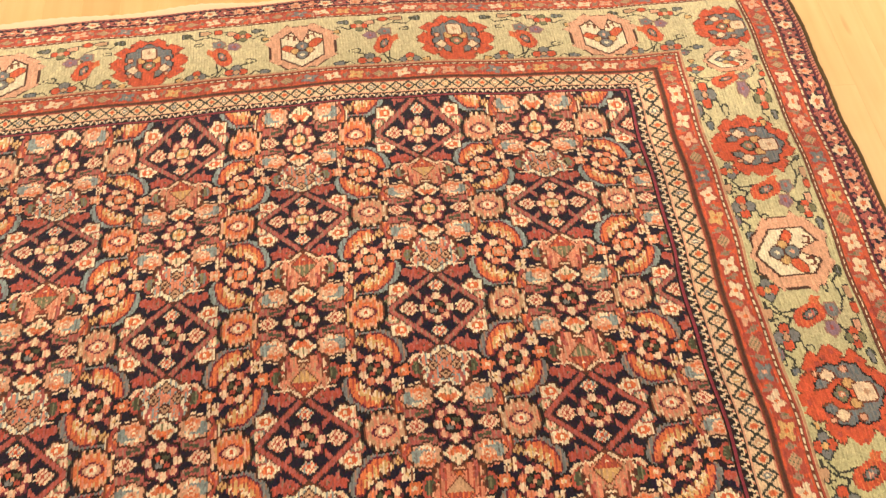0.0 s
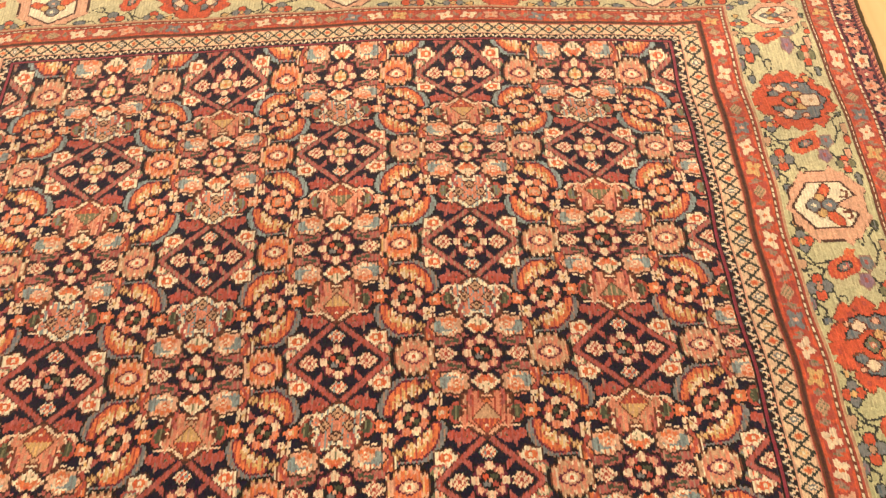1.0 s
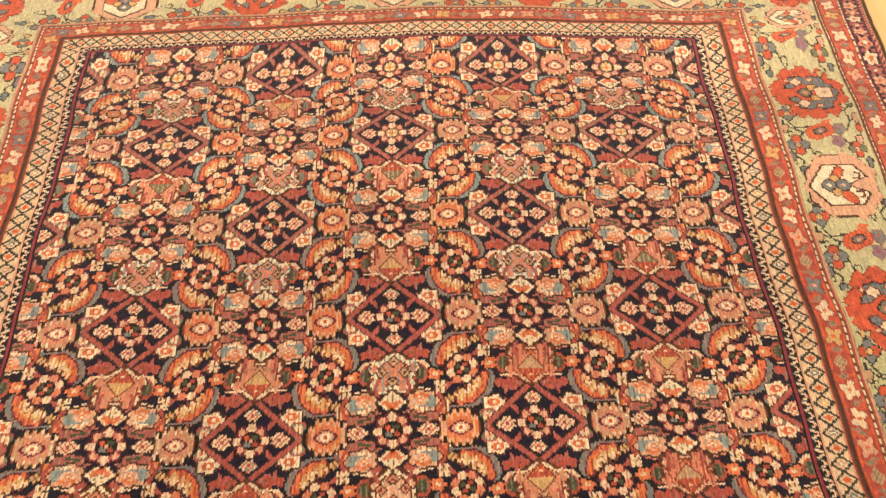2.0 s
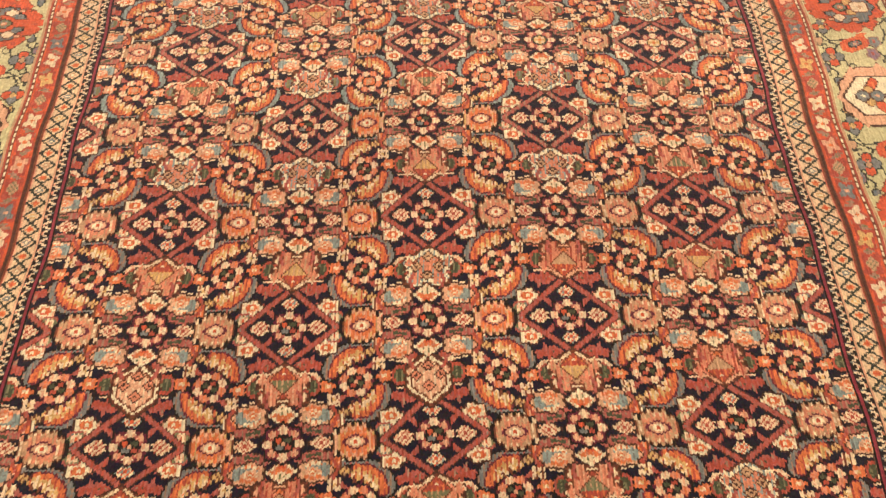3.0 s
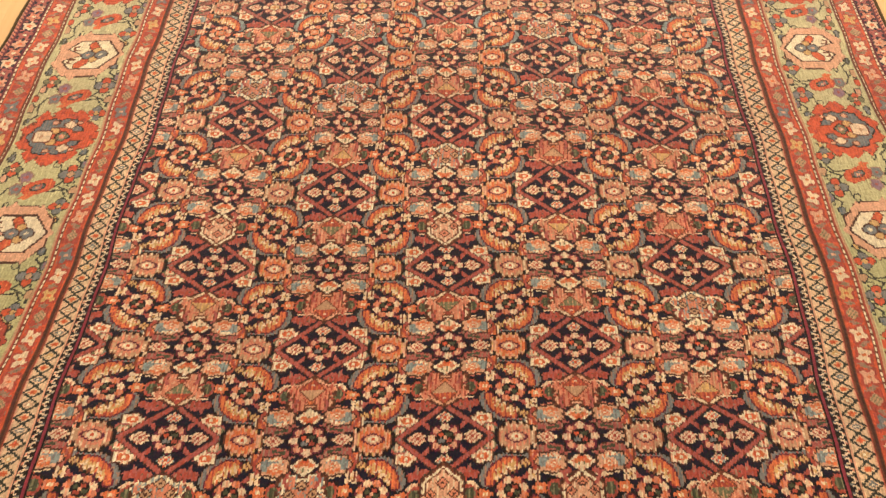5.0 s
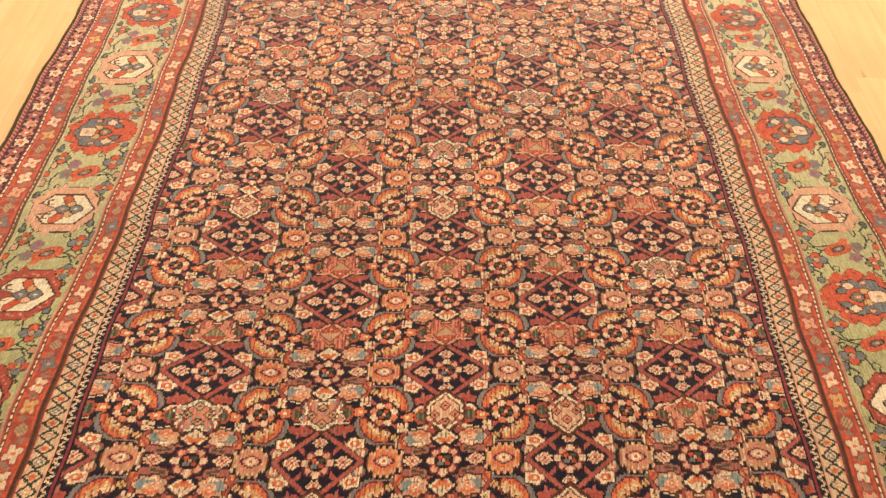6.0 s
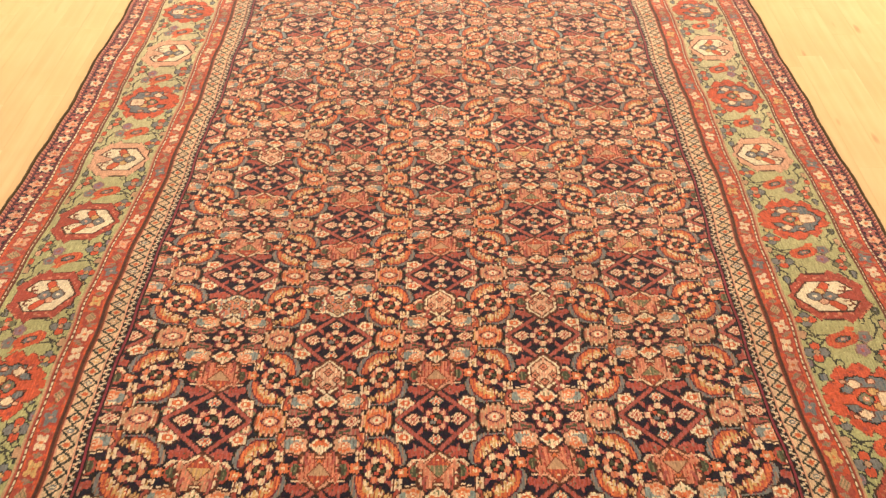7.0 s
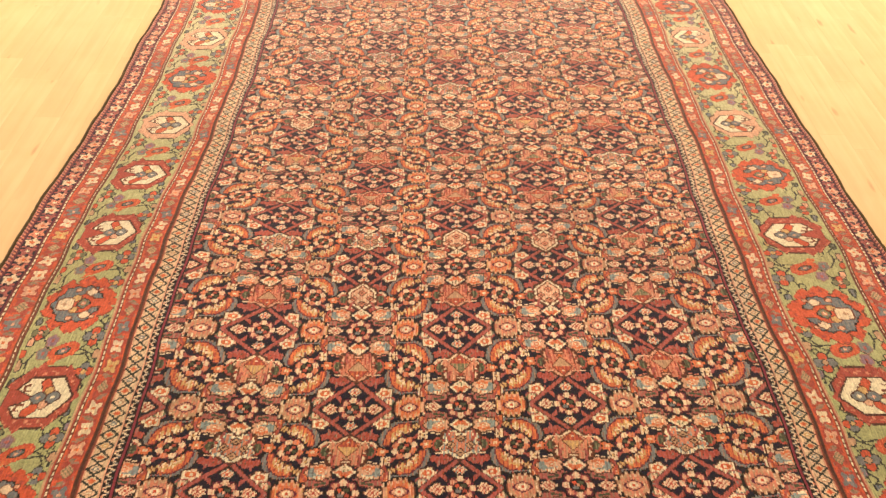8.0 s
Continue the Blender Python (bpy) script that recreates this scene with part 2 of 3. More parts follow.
def leaf_rosette(cx, cy, dark, owned):
    p = Pen(cx, cy, 13, clip=inside, own=owned)
    p.oval(0, 0, 10.2, 9.0, "black", 8, 0.08)
    p.oval(0, 0, 9.2, 8.1, "maroon", 8, 0.06)
    for k in range(8):
        a = (k + 0.5) * math.pi / 4
        p.oval(6.9 * math.cos(a), 6.1 * math.sin(a), 2.5, 2.2, ("cream", "peach") if k % 2 else ("salmon", "orange"))
    p.oval(0, 0, 5.2, 4.4, "black", 8, 0.05)
    if dark:
        for k in range(4):
            a = 0.6 + k * math.pi / 2
            p.oval(2.7 * math.cos(a), 2.3 * math.sin(a), 1.7, 1.3, "brick" if k % 2 else "olive")
    else:
        p.oval(0, 0, 4.0, 3.3, ("orange", "tan"))
        p.lozenge(0, 0, 2.4, 2.0, ("tan", "salmon"))
    p.block(0, 0, 0.9, 0.8, "peach")


# fill, rim, heart and the ground of the small florets of each kind of lotus
LOTUS_TONES = [(("salmon", "peach"), "cream", "moss", "brick"), (("peach", "cream"), "ivory", "peach", "salmon"), (("salmon", "tan"), "cream", "gold", "tan"),
               (("salmon", "ice"), ("ivory", "ice"), "salmon", "tan"), (("salmon", "brick"), "peach", "tan", "orange")]


def lotus(cx, cy, sy, style, owned):
    """The upright palmette between two rosettes; +y runs from the large rosette outwards."""
    p = Pen(cx, cy, 26, sy=sy, clip=inside, own=owned)
    fill, rim, heart, seed = LOTUS_TONES[style]
    ax, y = np.abs(p.x), p.y
    wing = Pen(cx, cy, 26, sy=sy, clip=inside)
    for s in (-1, 1):
        wing.path([(s * 9, -9), (s * 15, -10.5), (s * 21, -12)], 1.3, "cream" if style != 4 else ("salmon", "rose"))
    if style == 1:
        form = np.maximum(ax / 12.0, np.maximum(ax / 19.0 + (y - 1) / 15.0, ax / 21.0 - (y - 1) / 14.5))
        form = np.minimum(form, np.abs(ax - 9.5) / 4.5 + np.abs(y + 3.5) / 4.5)
    else:
        form = np.maximum(ax / 13.2, np.maximum((y - 0.5) / 10.5 + ax / 18.0, -(y + 0.5) / 10.8))
        form = np.where((y > -5.6) & (y < -3.4) & (ax > 10.6), 2.0, form)
        form = np.minimum(form, np.abs(ax - 11.5) / 4.0 + np.abs(y - 1.5) / 5.0)
        form = np.minimum(form, np.maximum(np.abs(ax - 6.0) / 3.2, np.abs(y + 9.5) / 3.4))
    form = form + 0.04 * (np.floor(p.y / 2 + 60) % 2)
    p.put(form < 1.16, "brown")
    p.put(form < 1.04, "umber")
    p.put(form < 0.97, rim)
    thick = 0.14 if style == 3 else 0.0
    p.put(form < 0.84 - thick, "umber")
    p.put(form < 0.76 - thick, fill)
    if style in (0, 2, 4):
        p.lozenge(0, 1.5, 8.6, 8.0, "umber")
        p.put((np.abs(p.x) / 7.6 + np.abs(p.y - 1.5) / 7.0 < 1) & (p.y < 2.0), (heart, "tan"))
        p.put((np.abs(p.x) / 7.6 + np.abs(p.y - 1.5) / 7.0 < 1) & (p.y >= 2.0), ("brick", "orange"))
        p.lozenge(0, 5.0, 1.5, 1.3, "cream")
        p.lozenge(0, -7.2, 3.0, 2.0, "umber")
        p.lozenge(0, -7.2, 1.9, 1.2, seed)
    else:
        for x, y2 in ((0, 5.0), (-6.8, -1.2), (6.8, -1.2), (0, -6.2)):
            p.lozenge(x, y2, 4.0, 3.6, "brown")
            p.lozenge(x, y2, 2.8, 2.5, seed)
            p.lozenge(x, y2, 1.3, 1.1, "brown")
        p.lozenge(0, -0.6, 3.0, 2.2, heart)


# which kind of lotus stands in which column, from the far end on
LOTUS_ROWS = {-2: (3, 0, 3, 2, 1, 2, 0, 3, 4, 2), -1: (2, 3, 3, 2, 0, 4, 4, 3, 1, 4), 0: (3, 0, 2, 3, 1, 0, 4, 1, 4, 0),
              1: (2, 3, 3, 4, 2, 0, 4, 1, 1, 4), 2: (3, 0, 0, 2, 4, 3, 2, 0, 0, 4)}


def eye_palmette(cx, cy, sx, warm, owned):
    """The palmette beside a rosette, with an eye at its heart; +x runs away from the rosette."""
    p = Pen(cx, cy, 26, sx=sx, clip=inside, own=owned)
    rim, fill = (("tan", "cream"), ("salmon", "tan")) if not warm else (("peach", "gold"), ("orange", "salmon"))
    p.line(-16, 0, -8, 0, 2.6, ("peach", "tan"))
    p.line(-16, 0, -8, 0, 0.8, ("orange", "cream"))
    p.path([(10, 0), (15, 0)], 1.4, ("rose", "grey"))
    notch = 0.12 * (np.floor(p.x / 2.0 + 50) % 2)
    shell = np.maximum(np.maximum(np.abs(p.x) / 11.2, np.abs(p.y) / 9.4), np.abs(p.x) / 15.0 + np.abs(p.y) / 13.4)
    p.put(shell < 1.14, "black")
    p.put(shell + notch < 1.08, "umber")
    p.put(shell + notch < 1.02, rim)
    p.put(shell + notch * 1.8 < 0.88, fill)
    lens = np.abs(p.x) / 7.2 + (np.abs(p.y) / 4.6) ** 1.4
    p.put(lens < 1.0, "maroon")
    p.put(lens < 0.74, ("peach", "tan"))
    p.put(lens < 0.44, "ivory")
    p.block(0, 0, 0.9, 0.7, "red")
    for s in (-1, 1):
        p.block(-10.4, s * 11.2, 3.0, 3.6, "umber")
        p.block(-10.4, s * 11.2, 2.2, 3.0, ("orange", "peach"))
        p.line(-11.0, s * 4.5, -11.6, s * 8.5, 0.9, ("cream", "salmon"))


def rosette_sprays(cx, cy, early):
    """Buds and side blossoms about a large rosette."""
    for sy in (-1, 1):
        p = Pen(cx, cy, 30, sy=sy, clip=inside)
        p.lozenge(0, 15, 9.4, 7.0, "brown")
        p.lozenge(0, 15, 8.3, 6.1, ("ivory", "peach"))
        p.lozenge(0, 14.6, 6.0, 4.2, ("orange", "salmon"))
        p.lozenge(0, 16.8, 3.6, 2.4, ("cream", "moss"))
        p.lozenge(0, 12.2, 2.2, 1.6, "red")
        for s in (-1, 1):
            p.path([(s * 7, 8.5), (s * 11, 10)], 1.6, ("rose", "dun"))
    for sx in (-1, 1):
        p = Pen(cx, cy, 34, sx=sx, clip=inside)
        p.hatched(20.0, 0, 7.4, 5.0, ("cream", "peach"), "brick", "brown")
        for sy in (-1, 1):
            q = Pen(cx, cy, 34, sx=sx, sy=sy, clip=inside)
            q.path([(12, 7.5), (16, 6.5), (24, 7.0)], 2.9, "brown")
            q.path([(12, 7.5), (16, 6.5), (24, 7.0)], 2.3, ("rose", "dun"))
            q.path([(13, 6.8), (19, 6.2)], 0.9, "olive")
            q.path([(9, 20), (10, 24), (8, 27)], 1.0, ("rose", "brick"))
            q.path([(26, 9), (29, 13), (27, 19)], 1.1, ("brick", "rose"))
            q.oval(17.5, 15, 9.6, 7.0, "brown", 7, 0.08)
            q.oval(17.5, 15, 8.6, 6.0, ("peach", "tan"), 7, 0.1)
            q.oval(18.6, 14.6, 6.8, 4.3, ("ice", "slate"))
            q.oval(16.2, 15.8, 4.6, 3.3, ("peach", "cream"))
            q.path([(12.6, 17.6), (16, 19.0), (20, 18.0)], 1.0, ("orange", "salmon"))
            q.path([(12.4, 12.6), (16.5, 11.0), (20, 11.4)], 0.9, ("ivory", "orange"))
            q.lozenge(16.0, 15.4, 2.6, 1.8, "orange" if not early else "salmon")
            q.oval(16.2, 15.4, 1.0, 0.8, "ivory")


def lattice(cx, cy, early):
    """The red trellis lozenge round a small rosette, with four lozenge flowers."""
    a, b = 28.0, 21.5
    p = Pen(cx, cy, 40, clip=inside)
    red = ("rose", "dun") if early else ("rose", "brick")
    u, v = p.x / a, p.y / b
    box_in = np.abs(u) + np.abs(v)
    p.put(box_in < 1.0, "navy")
    for s in (-1, 1):
        p.put((np.abs(u + s * v) < 0.085) & (box_in < 1.32), red)
    p.put(np.abs(box_in - 1.0) < 0.085, red)
    for s in (-1, 1):
        p.hatched(s * 16.0, 0, 7.6, 5.6, ("cream", "peach"), "brick")
        p.hatched(0, s * 13.2, 6.2, 5.2, ("cream", "ice"), "red")
        for t in (-1, 1):
            p.path([(t * 6, s * 23.5), (t * 11, s * 20.5), (t * 19, s * 22.5)], 2.5, ("rose", "brick"))
            p.path([(t * 13, s * 25.0), (t * 14, s * 20.0)], 1.2, ("brick", "rose"))
            p.path([(t * 9, s * 21.8), (t * 16, s * 21.4)], 0.9, "olive")


def trellis(cx, cy, early):
    """The four sides of the trellis lozenge, over the flowers that lean on it."""
    p = Pen(cx, cy, 32, clip=inside)
    rise = np.abs(p.x / 28.0) + np.abs(p.y / 21.5)
    p.put(np.abs(rise - 1.0) < 0.11, "brown")
    p.put(np.abs(rise - 1.0) < 0.08, ("rose", "dun") if early else ("rose", "brick"))


def leaf_group(cx, cy, sx, sy, early):
    """Two curled leaves about a small rosette, in one quarter of the repeat; the same again after half a turn."""
    tail = [(-15.5, -19.6), (-7, -20.6), (3.5, -20.8)]
    outer = [(2, -20.6), (8.5, -19.0), (13.5, -15.0), (16.6, -10.0), (17.0, -5.5), (14.5, -3.0)]
    middle = [(-1, -17.6), (5, -16.8), (9.8, -13.4), (12.4, -9.0), (12.8, -4.5)]
    inner = [(-2.6, -14.6), (2.5, -13.6), (6.6, -11.0), (8.8, -7.6)]
    for k in (1, -1):
        p = Pen(cx, cy, 42, sx=sx * k, sy=sy * k, clip=inside)
        p.line(-22, -20, -4, -5, 1.7, ("rose", "brick"))
        p.line(-22, -20, -12, -18.8, 1.2, ("brick", "orange"))
        p.path(outer, 2.9, "black")
        p.path(middle, 4.0, "black")
        p.path(outer, 1.8, ("slate", "dun") if not early else ("ice", "slate"))
        p.path(tail, 1.9, "black")
        p.path(tail, 1.1, ("slate", "rose"))
        p.path(middle, 2.9, "maroon")
        p.path(middle, 2.0, ("orange", "brick"))
        p.path(inner, 2.5, ("gold", "brick"))
        p.path([(x * 0.93, y * 0.93) for x, y in inner], 1.5, ("cream", "orange"))
        for (x, y), (u, v) in zip(inner, inner[1:]):
            q, w = (x + u) / 2, (y + v) / 2
            p.line(q * 1.25, w * 1.25, q * 0.8, w * 0.8, 0.6, ("gold", "cream"))
            p.line(x * 0.9, y * 0.9, x * 0.7, y * 0.7, 0.7, ("umber", "maroon"))
        p.hatched(-7.5, -16.6, 4.6, 3.2, ("gold", "tan"), "umber", "brown")
        p.oval(17.6, -20.2, 7.0, 5.0, "brown", 5, 0.1)
        p.oval(17.6, -20.2, 6.0, 4.1, ("ivory", "peach"), 5, 0.12)
        p.oval(17.6, -20.0, 3.4, 2.2, ("orange", "red"))
        p.block(17.6, -20.0, 0.9, 0.8, "ivory")
        p.oval(13.6, -27.0, 5.4, 4.5, ("rose", "brick"))
        p.oval(13.6, -27.0, 4.2, 3.5, ("moss", "slate"))
        p.floret(13.6, -27.0, 2.6, ("cream", "peach"), "red")
        p.path([(20.5, -2.5), (24, -5.4), (28, -4.2)], 1.1, ("cream", "peach"))
        p.oval(-24, -1.5, 6.4, 7.0, "black")
        p.oval(-24.2, -1.5, 5.1, 5.8, ("brick", "rose"))
        p.oval(-24.4, -1.5, 3.1, 4.0, ("moss", "slate") if early else ("olive", "moss"))
        p.oval(-15.6, -2.0, 4.8, 4.0, "black", 5, 0.16)
        p.oval(-15.6, -2.0, 4.2, 3.4, ("orange", "salmon") if not early else ("peach", "orange"), 5, 0.16)
        p.oval(-15.6, -2.0, 1.4, 1.2, ("cream", "gold"))
        p.floret(-12.4, -9.4, 3.6, ("cream", "umber"), "gold")
        p.floret(11.0, 20.0, 3.0, ("ivory", "brown"), "salmon")
        for x, y in ((-29, 8), (27, 9)):
            p.path([(x, y), (x + 4, y + 3.5), (x + 8, y + 1)], 1.7, ("brick", "rose"))
            p.line(x + 4, y + 3.5, x + 4.5, y + 7, 1.0, ("rose", "dun"))
        p.path([(-30, -9), (-27, -13), (-22, -11)], 1.4, ("rose", "brick"))
        p.path([(28, -3), (33, -6), (31, -11)], 1.4, ("brick", "dun"))


for r in range(-1, 17):
    for c in range(-3, 4):
        if (r + c) % 2:
            lattice(c * COL, TOP + 20 + r * ROW, r < 3)
for r in range(-1, 17):
    for c in range(-3, 4):
        cx, cy, early = c * COL, TOP + 20 + r * ROW, r < 3
        if (r + c) % 2 == 0:
            for sx in (-1, 1):
                for sy in (-1, 1):
                    leaf_group(cx + sx * 40, cy + sy * 32, sx, sy, early)
for r in range(-1, 17):
    for c in range(-3, 4):
        cx, cy, early = c * COL, TOP + 20 + r * ROW, r < 3
        if (r + c) % 2:
            trellis(cx, cy, early)
        if (r + c) % 2 == 0:
            for sx, sy in ((1, 1), (1, -1)):
                o = own("leaf_rosette", "field", "small woven rosette between curled leaves") if -3 < c < 2 and -1 < r < 14 else None
                leaf_rosette(cx + sx * 40, cy + sy * 32, r + (sy > 0) > 2, o)
                leaf_rosette(cx - sx * 40, cy + sy * 32, r + (sy > 0) > 2, o) if c == -3 else None
for r in range(-1, 17):
    for c in range(-3, 4):
        cx, cy, early = c * COL, TOP + 20 + r * ROW, r < 3
        near = abs(c) < 3 and -1 < r < 14
        if (r + c) % 2 == 0:
            for sx in (-1, 1):
                o = own("eye_palmette", "field", "tan and salmon woven palmette with an eye") if near else None
                eye_palmette(cx + sx * 38, cy, sx, (r + c + r // 2) % 3 == 0, o)
            for sy in (-1, 1):
                o = own("lotus_palmette", "field", "salmon and cream woven lotus palmette") if near else None
                gap = r if sy > 0 else r - 1
                kinds = LOTUS_ROWS.get(c, LOTUS_ROWS[0])
                lotus(cx, cy + sy * 32.5, sy, kinds[gap % len(kinds)], o)
            rosette_sprays(cx, cy, early)
        rosette(cx, cy, early and r != 2 or r == 0, (r + c) % 2 == 0,
                own("rosette", "field", "cream-petalled woven rosette on dark blue") if near else None)

# ---- the borders, ring by ring, from the field outwards ----
STRIPES = own("inner_stripes", None, "purple line and black and white zigzag stripe")
LATTICE_BAND = own("lattice_band", None, "cream band with a chain of small lozenges")
INNER_GUARD = own("inner_guard_border", None, "narrow orange-red border with cream florets")
MAIN = own("main_border", None, "broad sage green border with flowering vines")
OUTER_GUARD = own("outer_guard_border", None, "narrow orange-red border with cream florets")
EDGE_BAND = own("edge_border", None, "narrow dark border with pink and white blossoms")


def band(a, b, colour, who=None, where=True):
    m = (ring >= a) & (ring < b) & where
    dye[m] = INK[colour]
    if who is not None:
        owner[m] = who


def mark(mask, colour):
    dye[mask] = INK[colour]


band(0, 4, "black", STRIPES)
band(0.6, 3.4, "maroon", STRIPES)
band(1.2, 2.8, "plum", STRIPES)
band(4, 10, "black", STRIPES)
tooth = np.abs(along % 5.4 - 2.7)
zig = np.abs(tooth - (ring - 4.4) * 0.56)
mark((ring >= 4) & (ring < 8.8) & (zig < 0.75), "cream")
mark((ring >= 7.6) & (ring < 8.8) & (tooth > 2.1), "salmon")
mark((ring >= 4) & (ring < 5.6) & (tooth < 0.5), "slate")
band(9.6, 25.5, "straw", LATTICE_BAND)
band(9.8, 10.8, "peach", LATTICE_BAND)
band(24, 25, "peach", LATTICE_BAND)
mid = ring - 18.0
PITCH = 8.7
pa = (along % PITCH) - PITCH / 2
core = np.abs(pa) / (PITCH / 2) + np.abs(mid) / 6.6
which = np.floor(along / PITCH).astype(int)
in_band = np.abs(mid) < 6.9
mark(in_band & (np.abs(core - 0.98) < 0.2), "deep")
for k, tone in enumerate(("red", "slate", "red", "tan", "red", "slate", "red", "gold")):
    here = in_band & (which % 8 == k)
    mark(here & (core < 0.5), "orange" if tone == "red" else tone)
    mark(here & (core < 0.24), tone if tone == "red" else "ivory")
band(25.5, 30, "umber", INNER_GUARD)
band(25.5, 26.5, "brick", INNER_GUARD)
band(27, 29, "brown", INNER_GUARD)


def guard(a, b, who, phase):
    band(a, b, "red", who)
    c, pitch = (a + b) / 2, 16.4
    x = ((along + phase) % pitch) - pitch / 2
    step = np.floor((along + phase) / pitch).astype(int)
    n, y = step % 8, ring - c
    zone = (ring >= a) & (ring < b)
    slope = np.where(step % 2 == 0, 1, -1)
    leaf = np.abs(np.abs(x) - 7.6 + slope * y * 0.4)
    mark(zone & (leaf < 1.4) & (np.abs(y) < 6.8), "dun")
    mark(zone & (leaf < 0.7) & (np.abs(y + slope * 3) < 3.0), "moss")
    theta, rr = np.arctan2(y, x), np.hypot(x, y)
    tilt = 0.35 * np.sin(step * 2.3)
    cross = rr < 4.9 * (1 + 0.34 * np.cos(4 * (theta + tilt) + math.pi))
    fly = rr < 4.8 * (1 + 0.16 * np.cos(2 * theta) + 0.3 * np.cos(4 * (theta + tilt) + math.pi))
    edge = (rr < 7.2 * (1 + 0.26 * np.cos(4 * (theta + tilt) + math.pi)))
    mark(zone & edge & (rr > 3.0), "brick")
    petals = np.where(step % 2 == 0, cross, fly)
    for k, tone in enumerate(("cream", "cream", "peach", None, "slate", "cream", "gold", None)):
        if tone:
            mark(zone & petals & (n == k), tone)
            mark(zone & (rr < 1.3) & (n == k), "orange" if tone != "slate" else "peach")
    loz = np.abs(x) / 5.4 + np.abs(y) / 5.0 < 1
    hatched = (n == 3) | (n == 7)
    mark(zone & loz & hatched, "moss")
    mark(zone & loz & hatched & (np.floor(x + y + 100) % 3 > 0), "tan")


def dotted(a, who):
    band(a, a + 3, "umber", who)
    mark((ring >= a + 0.7) & (ring < a + 2.3) & (along % 4.7 < 3.0), "ivory")


guard(30, 45, INNER_GUARD, 3.0)
dotted(45, INNER_GUARD)
band(48, 51, "brick", INNER_GUARD)
band(49, 51, "tan", INNER_GUARD)
band(51, 111, "green", MAIN)
band(111, 112, "brown", OUTER_GUARD)
dotted(112, OUTER_GUARD)
guard(115, 131, OUTER_GUARD, 9.0)
dotted(131, OUTER_GUARD)
band(134, 148, "navy", EDGE_BAND)
band(134, 135.5, "maroon", EDGE_BAND)
ea = (along % 11.0) - 5.5
eb = ring - 141.3
en = np.floor(along / 11.0).astype(int) % 4
zone = (ring >= 135.5) & (ring < 147.5)
twist = np.arctan2(eb, ea)
petal = np.hypot(ea / 4.5, eb / 5.4) / (1 + 0.2 * np.cos(5 * twist + en * 1.7))
for k, tone in enumerate(("salmon", "cream", "rose", "peach")):
    mark(zone & (en == k) & (petal < 1), tone)
    mark(zone & (en == k) & (petal < 0.55) & (np.floor(ea + eb + 50) % 3 == 0), "brick" if k % 2 else "maroon")
    mark(zone & (en == k) & (petal < 0.3), "ivory" if k % 2 == 0 else "orange")
mark(zone & (np.abs(np.abs(ea) - 5.5) + np.abs(np.abs(eb) - 3.9) * 0.8 < 1.7), "rose")
band(148, 154, "maroon", EDGE_BAND)
mark((ring >= 149) & (ring < 153) & ((along + ring) % 4.0 < 1.8), "salmon")

# ---- medallions and vines of the green border ----
green_zone = (ring >= 51.5) & (ring < 110.5)


